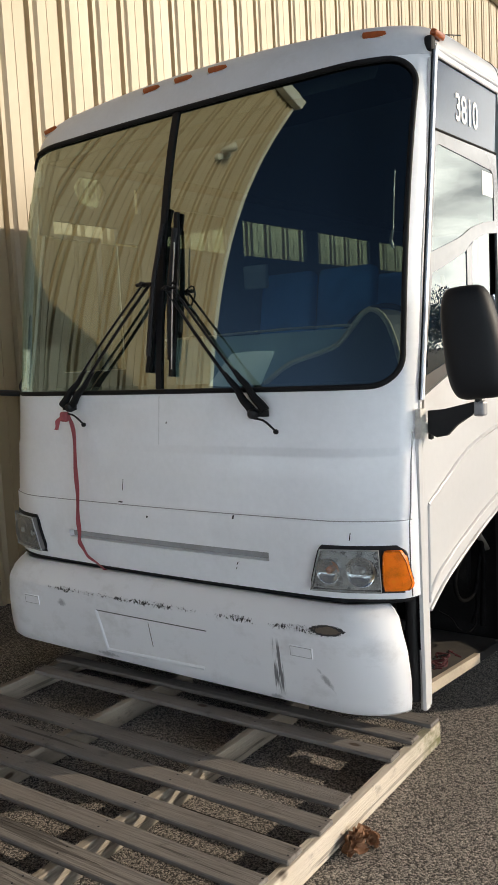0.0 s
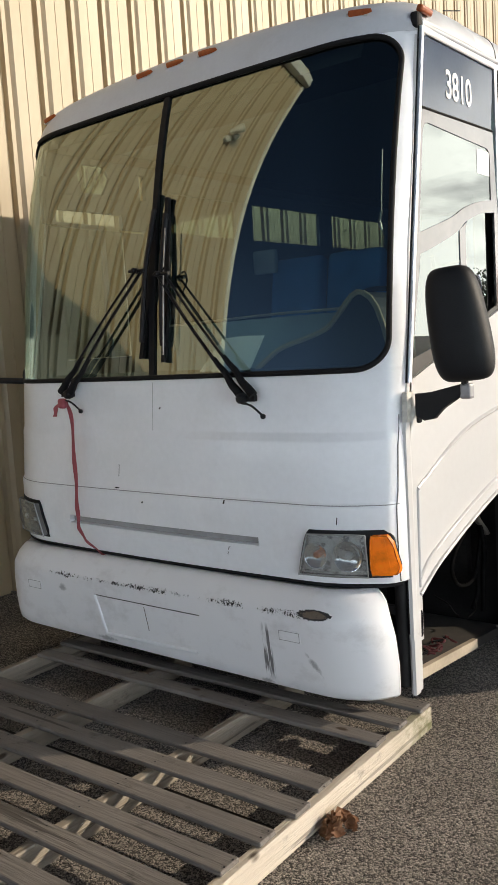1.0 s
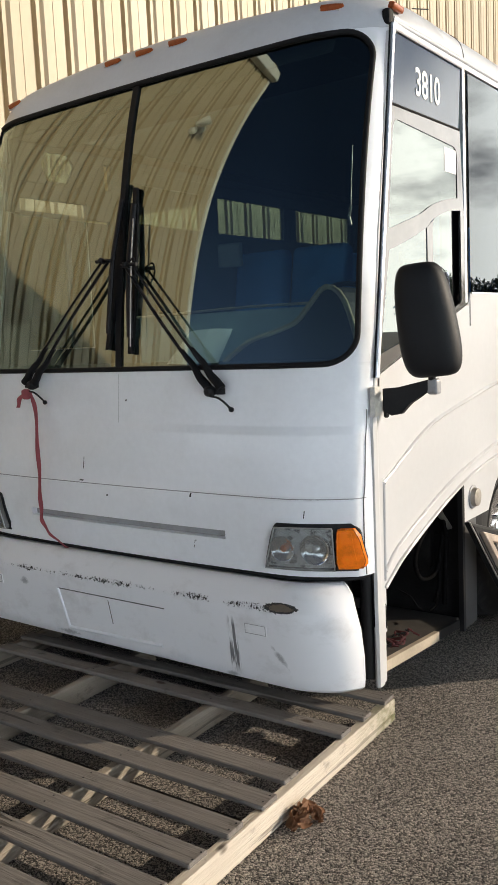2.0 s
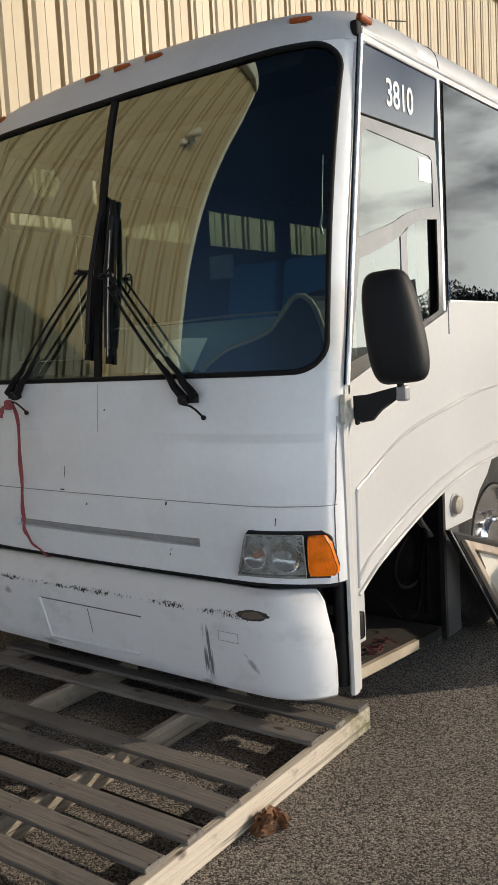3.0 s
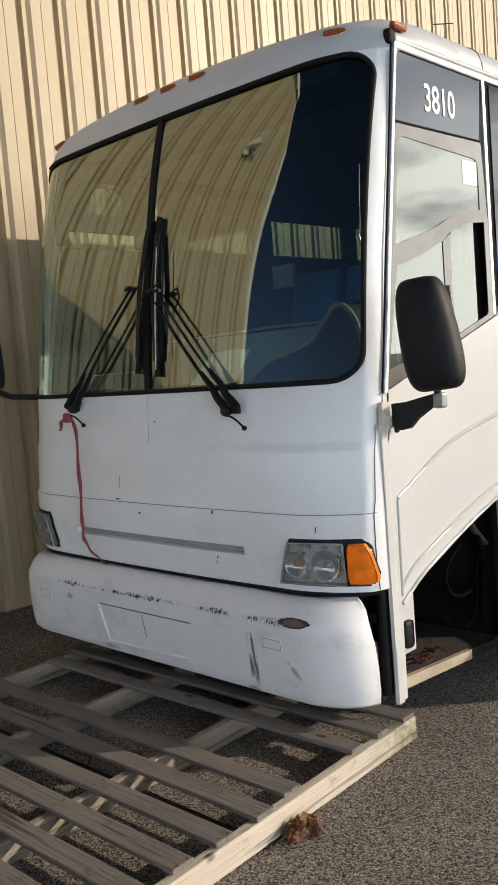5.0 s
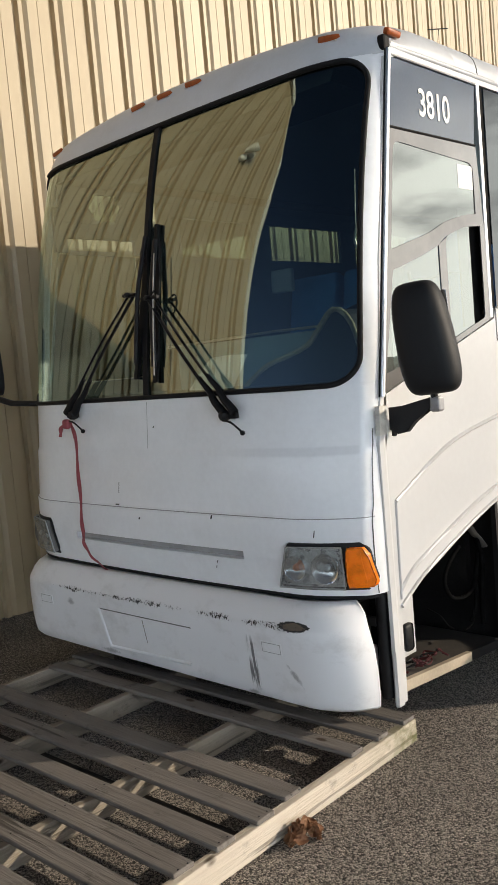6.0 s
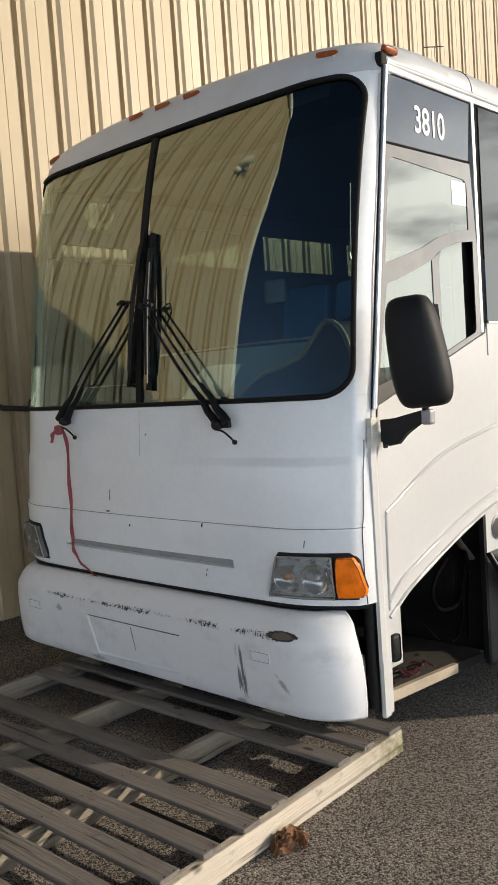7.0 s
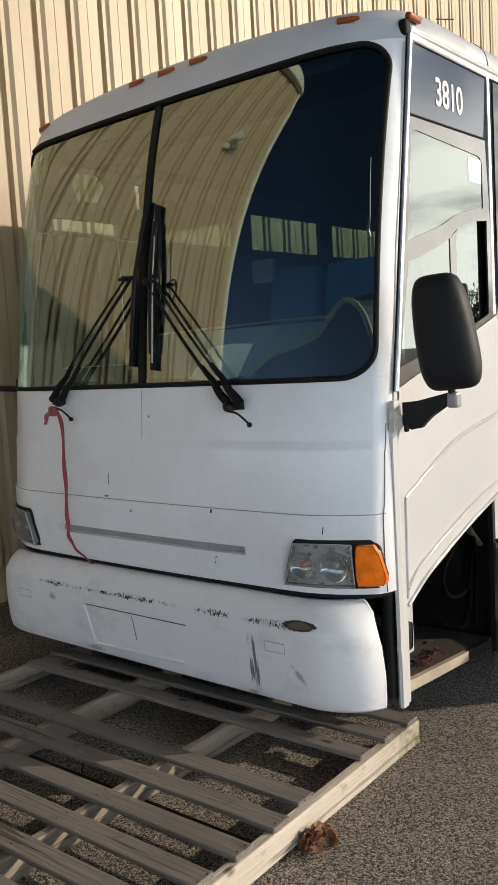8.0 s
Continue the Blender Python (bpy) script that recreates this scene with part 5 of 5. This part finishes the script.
for x0, z0 in ((-0.53, 1.41), (0.60, 1.39)):
    h = curve_pts([(x0, -0.06, z0), (x0 + 0.055, -0.07, z0 - 0.008), (x0 + 0.085, -0.055, z0 - 0.038), (x0 + 0.100, -0.05, z0 - 0.055)], 12)
    hose = part("washer_hose", tube(h, 0.0045, 6), black_rubber, bus, smooth=60)
    part("hose_nozzle", lathe([(0.006, -0.010), (0.011, -0.004), (0.011, 0.005), (0.005, 0.010)], 10, Matrix.Translation(h[-1])), black_rubber, hose, smooth=50)

# driver's mirror


def mirror_head(m, parent):
    """A tall rounded housing, bulging forwards, flat behind."""
    bm = bmesh.new()
    rows = []
    for i in range(25):
        a = math.pi * (i / 24 - 0.5)
        t = 0.5 + 0.5 * math.copysign(abs(math.sin(a)) ** 0.75, a)
        cap = max(0.0, math.cos(a)) ** 0.36
        z = -0.215 + 0.43 * t
        w = (0.122 - 0.022 * t) * cap
        d = 0.085 * cap
        row = []
        for j in range(28):
            b = 2 * math.pi * j / 28
            ca, sa = math.cos(b), math.sin(b)
            x = w * math.copysign(abs(ca) ** 0.6, ca)
            y = -d * max(sa, 0) ** 0.7 if sa > 0 else 0.03 * cap * (-sa) ** 0.5
            row.append(bm.verts.new(m @ Vector((x - 0.03 * (t - 0.5), y, z))))
        rows.append(row)
    for a, b in zip(rows, rows[1:]):
        for j in range(28):
            bm.faces.new((a[j], a[(j + 1) % 28], b[(j + 1) % 28], b[j]))
    bm.faces.new(rows[0])
    bm.faces.new(rows[-1])
    return part("mirror_shell", bm, black_plastic, parent, "black plastic mirror housing", smooth=60)


MC = Vector((1.428, 0.24, 1.655))
shell = mirror_head(Matrix.Translation(MC) @ pose(0, 0, 0, 0, -4, 12), bus)
part("mirror_glass", box(-0.09, 0.09, 0.031, 0.034, -0.17, 0.17, m=Matrix.Translation(MC) @ pose(0, 0, 0, 0, -4, 12)), chrome, shell)
part("mirror_arm", prism([(1.225, 1.395), (1.29, 1.400), (1.42, 1.430), (1.445, 1.402), (1.395, 1.378), (1.345, 1.338), (1.305, 1.296), (1.262, 1.288), (1.225, 1.305)], "y", 0.252, 0.285, r=0.006), black_metal, bus, "black cast mirror arm")
part("mirror_stem", tube([(1.43, 0.27, 1.39), (1.435, 0.26, 1.47)], 0.014, 10), black_metal, bus)
part("mirror_knuckle", box(1.415, 1.46, 0.25, 0.295, 1.372, 1.432, 0.01), grey_metal, bus)
part("mirror_bracket", prism([(0.192, 1.288), (0.25, 1.292), (0.25, 1.305), (0.33, 1.305), (0.33, 1.343), (0.25, 1.346), (0.245, 1.405), (0.198, 1.405)], "x", 1.20, 1.222), bracket_cream, bus, "worn cream-painted mirror bracket")
part("bracket_bolt", lathe([(0.012, 0), (0.012, 0.02), (0.006, 0.024)], 6, pose(1.222, 0.29, 1.30, 0, 180, 0)), black_metal, bus)
# passenger-side mirror, reached by a long arm
shell = mirror_head(pose(-1.50, 0.10, 1.78, 0, 0, -10), bus)
part("mirror_arm", tube([(-1.19, 0.20, 1.50), (-1.33, 0.10, 1.515), (-1.50, 0.10, 1.55)], 0.025, 10, flat=0.7), black_metal, bus, smooth=60)
part("mirror_stem", tube([(-1.50, 0.10, 1.53), (-1.50, 0.10, 1.61)], 0.014, 8), black_metal, bus)

# ---- inside the coach ----
part("dashboard", prism([(0.15, 1.0), (0.15, 1.50), (0.34, 1.52), (0.55, 1.48), (0.6, 1.0)], "x", -1.04, 1.04), dash_dark, bus, "dark grey-green dashboard")
cowl = curve_pts([(0.41, 1.515, 0), (0.55, 1.60, 0), (0.689, 1.638, 0), (0.805, 1.677, 0), (0.876, 1.744, 0), (0.96, 1.815, 0), (1.048, 1.746, 0), (1.12, 1.50, 0)], 24)
part("instrument_cowl", prism([(p.x, p.y) for p in cowl], "y", 0.30, 0.5), interior_dark, bus, "dark rounded instrument cowl")
part("cowl_edge", tube([(p.x, 0.295, p.y) for p in cowl], 0.012, 6), tan_panel, bus)
# Two thin metal bars just behind the windscreen.
part("hanging_cord", tube([(1.046, 0.40, 2.381), (1.036, 0.40, 2.25), (1.030, 0.40, 2.14)], 0.0025, 5), aluminium, bus)
part("hanging_cord", tube([(1.030, 0.40, 2.14), (1.018, 0.40, 2.10), (1.027, 0.40, 2.063)], 0.006, 6), aluminium, bus)
part("dash_panel", slab([[(x, 0.62 - 0.04 * x, z) for x in (-0.42, 0.0, 0.4, 0.8, 1.05)] for z in (1.30, 1.60, 1.75)], (0, 0.03, 0)), dash_grey, bus, "pale blue-grey panel behind the dashboard")
part("dash_rail", tube([(-0.4, 0.55, 1.75), (0.4, 0.52, 1.764), (0.95, 0.5, 1.76)], 0.007, 6), aluminium, bus)
sw = [(0.78 + 0.2 * math.cos(a * math.pi / 12), 0.70 + 0.07 * math.sin(a * math.pi / 12), 1.68 + 0.17 * math.sin(a * math.pi / 12)) for a in range(24)]
part("steering_wheel", tube(sw, 0.013, 8, closed=True), black_rubber, bus)
part("headlining", box(-1.15, 1.15, 0.65, 9.4, 2.84, 2.86), interior_grey, bus)
part("bulkhead", box(-1.15, 1.15, 5.55, 5.6, 1.0, 2.84), interior_dark, bus)
part("front_lining", prism([(0.34, 2.74), (0.70, 2.74), (0.75, 2.85), (0.40, 2.85)], "x", -1.0, 1.0), interior_dark, bus)
part("inner_side", box(-1.17, -1.14, 1.19, 9.4, 1.0, 2.386), interior_grey, bus)
part("inner_side", prism([(0.27, 1.0), (1.19, 1.0), (1.19, 2.368), (1.022, 2.368), (1.022, 1.598), (0.503, 1.598), (0.503, 2.368), (0.442, 2.378), (0.27, 1.50)], "x", -SX + 0.022, -SX + 0.030), interior_dark, bus)


def coach_seat(x, y):
    s = part("coach_seat", box(x - 0.23, x + 0.23, y, y + 0.45, 1.36, 1.50, 0.04), blue_cloth, bus, "blue cloth coach seat")
    part("seat_back", box(-0.23, 0.23, -0.06, 0.06, 0, 0.80, 0.05, 3, m=pose(x, y + 0.48, 1.45, -10, 0, 0)), blue_cloth, s, smooth=50)
    part("seat_foot", box(x - 0.16, x + 0.16, y + 0.1, y + 0.35, 1.0, 1.36), interior_dark, s)


for y in (1.9, 2.7, 3.5, 4.3):
    for x in (-0.88, -0.38, 0.38, 0.88):
        coach_seat(x, y)
coach_seat(0.75, 0.95)
part("headrest_cover", box(-1.125, -0.92, 2.255, 2.30, 2.13, 2.30, 0.015, 2), pale_cloth, bus, "pale headrest cover on a seat")
paper = part("paper_sheet", slab([[(0.262, 0.07, 1.522), (0.40, 0.06, 1.518), (0.545, 0.075, 1.521)], [(0.34, 0.15, 1.66), (0.46, 0.14, 1.667), (0.57, 0.16, 1.662)]], (0, 0.002, 0)), paper_white)
tagged(paper, "pale paper sheet propped behind the windscreen", "paper")

# ---- pallet on the ground ----
pallet = thing("pallet", (0.4, -0.5, 0), "large weathered wooden pallet lying under the coach's nose", "pallet")
PA = 1.5       # degrees by which the pallet is turned
pm = pose(1.232, 0.279, 0, 0, 0, PA)


def pbox(name, x0, x1, y0, y1, z0, z1, material, lean=0.0, r=0.003):
    ob = part(name, box(x0, x1, y0, y1, z0, z1, r, 1), material, pallet)
    ob.data.transform(Matrix.Rotation(radians(lean), 4, "Z"))
    ob.matrix_basis = pm
    return ob


LENGTH = 1.95
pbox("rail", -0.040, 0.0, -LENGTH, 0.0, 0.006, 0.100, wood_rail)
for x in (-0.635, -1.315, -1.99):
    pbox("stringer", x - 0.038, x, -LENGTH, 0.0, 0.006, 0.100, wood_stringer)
# deck boards: far edge, width, offset at the end
BOARDS = [(-0.005, 0.083), (-0.192, 0.07), (-0.355, 0.078), (-0.728, 0.09), (-0.90, 0.088), (-1.09, 0.084), (-1.262, 0.088), (-1.44, 0.088), (-1.62, 0.088), (-1.80, 0.088)]
for i, (y, w) in enumerate(BOARDS):
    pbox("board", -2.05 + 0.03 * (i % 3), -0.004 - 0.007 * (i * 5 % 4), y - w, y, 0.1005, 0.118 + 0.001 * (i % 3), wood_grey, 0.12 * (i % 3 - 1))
nail_mesh = None
for i, (y, w) in enumerate(BOARDS):
    for x in (-0.025, -0.655, -1.335, -2.005):
        for d in (0.25, 0.72):
            at = (x + 0.006 * math.sin(i * 7 + x * 30), y - w * d, 0.1192 + 0.001 * (i % 3))
            if nail_mesh is None:
                nail = part("nail", lathe([(0.0035, 0), (0.0035, 0.0008), (0.001, 0.001)], 8), black_metal, pallet)
                nail_mesh = nail.data
            else:
                nail = new("nail", nail_mesh)
                nail.parent = pallet
                nail.matrix_parent_inverse = pallet.matrix_basis.inverted()
            nail.matrix_basis = pm @ Matrix.Translation(at)
for y in (-0.93, -1.86):
    pbox("bottom_board", -1.9, -0.045, y - 0.09, y, 0.002, 0.0055, wood_shade_dark)

# ---- small things ----
leaf = bmesh.new()
rng = random.Random(4)
for k in range(24):
    a, r = rng.uniform(0, 6.28), rng.uniform(0.0, 0.045)
    c = Vector((1.305 + r * math.cos(a), -0.55 + r * math.sin(a) * 1.3, 0.012 + rng.uniform(0, 0.038) * (1 - r / 0.08)))
    rot = Euler((rng.uniform(-1.2, 1.2), rng.uniform(-1.2, 1.2), rng.uniform(0, 6))).to_matrix()
    grid = []
    for i in range(6):
        u = i / 5
        w = 0.017 * math.sin(math.pi * (0.08 + 0.86 * u))
        grid.append([c + rot @ Vector((j * w, (u - 0.5) * 0.050, 0.012 * j * j + 0.012 * math.sin(5 * u + k) + rng.uniform(-0.003, 0.003))) for j in (-1, -0.4, 0.4, 1)])
    slab(grid, (0, 0, 0.0012), leaf)
tagged(part("dry_leaves", leaf, leaf_brown, smooth=40), "clump of curled brown dead leaves by the pallet", "leaves")

strap = thing("red_strap", (-0.5, -0.1, 0.6), "faded red webbing strap tied to the wiper", "strap")


def ribbon(line, w, name):
    grid = [[p + Vector((-w, 0.004 * math.sin(i), 0)), p + Vector((0, -0.002, 0)), p + Vector((w, 0.003 * math.cos(i), 0))] for i, p in enumerate(line)]
    part(name, slab(grid, (0, 0.003, 0)), red_strap, strap, smooth=60)


ribbon(curve_pts([(-0.545, -0.05, 1.41), (-0.515, -0.045, 1.33), (-0.50, -0.06, 1.07), (-0.49, -0.075, 0.86), (-0.485, -0.075, 0.765), (-0.43, -0.07, 0.70), (-0.335, -0.06, 0.648)], 40), 0.012, "strap_web")
ribbon(curve_pts([(-0.545, -0.06, 1.41), (-0.58, -0.08, 1.375), (-0.60, -0.075, 1.33)], 10), 0.014, "strap_tail")
part("strap_knot", box(-0.57, -0.52, -0.08, -0.05, 1.37, 1.42, 0.012), red_strap, strap)

rag = thing("red_straps", (1.06, 0.5, 0.24), "tangle of dark red straps and buckles on the bay shelf", "straps")
for k in range(16):
    base = Vector((1.12 + rng.uniform(-0.03, 0.03), 0.36 + 0.022 * k, 0.251 - 0.0017 * k))
    pts = [base + Vector((rng.uniform(-0.04, 0.03), rng.uniform(-0.04, 0.04), rng.uniform(0.0, 0.028))) for _ in range(4)]
    part("strap", tube(curve_pts(pts, 12), rng.uniform(0.003, 0.007), 6, flat=rng.uniform(0.4, 1.0)), red_rag if k % 3 else black_metal, rag, smooth=60)

# arch-shaped door taken off the bay, leaning on the coach
door = thing("bay_door", (1.4, 1.6, 0), "removed bay door with a tan metal rim, leaning against the coach", "panel")


def on_door(y, z, d):
    """A place on the leaning door: along the coach, up, and proud of its skin."""
    return Vector((1.37 - 0.21 * z + d, y, z + 0.25 * d))


def door_poly(inset):
    """The door's outline, pulled inwards."""
    a, b = Vector((1.105, 0.68)), Vector((1.90, 0.425))
    c, e = Vector((2.0, 0.02)), Vector((1.50, 0.02))
    pts = [a, b, c, e]
    mid = sum(pts, Vector((0, 0))) / 4
    out = []
    for k in range(4):
        p, q, r = pts[k - 1], pts[k], pts[(k + 1) % 4]
        n0, n1 = Vector((q - p)).orthogonal().normalized(), Vector((r - q)).orthogonal().normalized()
        n0 = n0 if n0.dot(mid - q) > 0 else -n0
        n1 = n1 if n1.dot(mid - q) > 0 else -n1
        out.append(q + (n0 + n1) * inset / (1 + n0.dot(n1)))
    return out


def door_plate(poly, d0, d1):
    bm = bmesh.new()
    lo = [bm.verts.new(on_door(p.x, p.y, d0)) for p in poly]
    hi = [bm.verts.new(on_door(p.x, p.y, d1)) for p in poly]
    bm.faces.new(lo)
    bm.faces.new(hi)
    for k in range(4):
        bm.faces.new((lo[k], lo[(k + 1) % 4], hi[(k + 1) % 4], hi[k]))
    return bm


def door_ring(i0, i1, d0, d1):
    bm = bmesh.new()
    loops = [[bm.verts.new(on_door(p.x, p.y, d)) for p in door_poly(i)] for i, d in ((i0, d0), (i0, d1), (i1, d1), (i1, d0))]
    for a, b in zip(loops, loops[1:] + loops[:1]):
        for k in range(4):
            bm.faces.new((a[k], a[(k + 1) % 4], b[(k + 1) % 4], b[k]))
    bmesh.ops.bevel(bm, geom=bm.edges[:], offset=0.003, segments=1, affect="EDGES")
    return bm


rim_tan = mat("rim_tan", (0.42, 0.345, 0.28), 0.42, metal=0.25, var=0.25, scale=14, dirt=(0.16, 0.11, 0.07), dirt_amount=0.6)
panel_cream = mat("panel_cream", (0.72, 0.68, 0.60), 0.6, var=0.12, scale=7, dirt=(0.34, 0.27, 0.2), dirt_amount=0.6)
part("door_skin", door_plate(door_poly(0.012), -0.012, 0.0), panel_cream, door)
part("door_flange", door_ring(0.0, 0.014, -0.02, 0.006), black_metal, door, "black edge flange")
part("door_channel", door_ring(0.014, 0.040, -0.011, 0.012), black_rubber, door)
part("door_rim", door_ring(0.040, 0.078, -0.011, 0.034), rim_tan, door, "tan metal rim")
edge = door_poly(0.003)
part("door_bead", tube([on_door(p.x, p.y, 0.008) for p in (edge[0], edge[3])], 0.004, 6), aluminium, door)
bm = door_plate([Vector((1.335, 0.525)), Vector((1.36, 0.52)), Vector((1.40, 0.42)), Vector((1.375, 0.425))], 0.0, 0.014)
part("door_catch", bm, black_metal, door)

# an unseen panel, added on edge to shade the ground by the bay
stand = thing("standing_panel", (1.8, 1.75, 0), "unseen panel added beside the coach to shade the ground by the bay", "panel")
sm = pose(1.805, 1.76, 0, 0, 0, 135)
for name, args, ma in (("panel_skin", (-0.36, 0.36, -0.012, 0.0, 0.02, 0.52), panel_cream), ("panel_rim", (-0.37, 0.37, -0.014, 0.02, 0.52, 0.55), rim_tan), ("panel_rim", (-0.37, 0.37, -0.014, 0.02, 0.0, 0.02), rim_tan)):
    part(name, box(*args, 0.003, 1, m=sm), ma, stand)
part("panel_prop", tube([(1.84, 1.80, 0.45), (2.02, 1.98, 0.01)], 0.012, 8), black_metal, stand)

# ---- far trees and lamp posts that the windows mirror ----


def tree(x, y, h, seed, group, big=0.11):
    t = thing("tree", (x, y, 0), "dark leafy tree at the far edge of the yard", "tree", group)
    r = random.Random(seed)
    part("trunk", tube([(x, y, 0), (x + 0.1, y, h * 0.3), (x, y + 0.2, h * 0.7)], 0.22, 8, taper=0.4), bark, t)
    for k in range(4):
        a = r.uniform(0, 6.28)
        part("limb", tube([(x, y, h * 0.35), (x + math.cos(a) * h * 0.15, y + math.sin(a) * h * 0.15, h * 0.55), (x + math.cos(a) * h * 0.25, y + math.sin(a) * h * 0.25, h * 0.75)], 0.09, 6, taper=0.4), bark, t)
    verts, faces = [], []
    for k in range(2600):
        d = Vector((r.gauss(0, 1), r.gauss(0, 1), r.gauss(0, 1))).normalized() * r.random() ** 0.4
        c = Vector((x, y, h * 0.62)) + Vector((d.x * h * 0.36, d.y * h * 0.36, d.z * h * 0.40)) * (1 + 0.25 * math.sin(3 * d.x + seed) * math.cos(4 * d.z))
        rot = Euler((r.uniform(0, 6), r.uniform(0, 6), r.uniform(0, 6))).to_matrix()
        s = big * r.uniform(0.55, 1.45)
        b = len(verts)
        verts += [c + rot @ Vector(q) * s for q in ((-1, 0, 0), (0, -0.6, 0.1), (1, 0, 0), (0, 0.6, -0.1))]
        faces.append((b, b + 1, b + 2, b + 3))
    me = bpy.data.meshes.new("crown")
    me.from_pydata(verts, [], faces)
    me.materials.append(leaf_green)
    ob = new("crown", me)
    ob.parent = t
    ob.matrix_parent_inverse = t.matrix_basis.inverted()


for k in range(14):
    way = radians(5 + 1.5 * k)
    far = 62 + 4 * math.sin(k * 2.1)
    tree(1.2 + far * math.sin(way), far * math.cos(way), (6.7 - 0.12 * k) + 0.6 * math.sin(k * 1.7), 10 + k, "trees at the edge of the yard", 0.10)


def street_lamp(x, y, h):
    t = thing("street_lamp", (x, y, 0), "tall grey lamp post with an arm over the yard", "street lamp", "yard lamps")
    part("pole", tube([(x, y, 0), (x, y, h)], 0.09, 10, taper=0.6), grey_metal, t)
    part("arm", tube(curve_pts([(x, y, h - 0.3), (x - 0.5, y, h), (x - 1.4, y, h + 0.1)], 10), 0.04, 8), grey_metal, t)
    part("lamp_head", box(x - 2.0, x - 1.3, y - 0.15, y + 0.15, h + 0.02, h + 0.16, 0.04), grey_metal, t)


street_lamp(22, 19.5, 8.0)

# ---- stone chips proud of the binder, near the pallet ----
gen = np.random.default_rng(7)
N = 250000
cx, cy = gen.uniform(-1.2, 3.2, N), gen.uniform(-2.4, 2.3, N)
rim_gap = np.minimum.reduce([cx + 1.2, 3.2 - cx, cy + 2.4, 2.3 - cy])
keep = gen.uniform(0, 1, N) < np.clip(rim_gap / 0.9, 0, 1)      # thins out towards the edges
cx, cy = cx[keep], cy[keep]
N = len(cx)
size = gen.uniform(0.0016, 0.0036, N)
octa = np.array([(1, 0, 0), (0, 1, 0), (-1, 0, 0), (0, -1, 0), (0, 0, 0.75)], float)
ang = gen.uniform(0, 6.283, N)
st = gen.uniform(0.7, 1.3, (N, 5, 1))
v = octa[None] * st * size[:, None, None]
co, si = np.cos(ang)[:, None], np.sin(ang)[:, None]
X = v[:, :, 0] * co - v[:, :, 1] * si + cx[:, None]
Y = v[:, :, 0] * si + v[:, :, 1] * co + cy[:, None]
Z = v[:, :, 2]
allv = np.stack([X, Y, Z], -1).reshape(-1, 3)
tri = np.array([(0, 1, 4), (1, 2, 4), (2, 3, 4), (3, 0, 4)])
allf = (tri[None] + 5 * np.arange(N)[:, None, None]).reshape(-1, 3)
me = bpy.data.meshes.new("stone_chips")
me.vertices.add(len(allv))
me.vertices.foreach_set("co", allv.ravel())
me.loops.add(allf.size)
me.loops.foreach_set("vertex_index", allf.ravel())
me.polygons.add(len(allf))
me.polygons.foreach_set("loop_start", np.arange(0, allf.size, 3))
me.update(calc_edges=True)
me.materials.append(chip_stone)
tagged(new("stone_chips", me), "pale and dark stone chips of the worn asphalt", "gravel", kind="stuff")
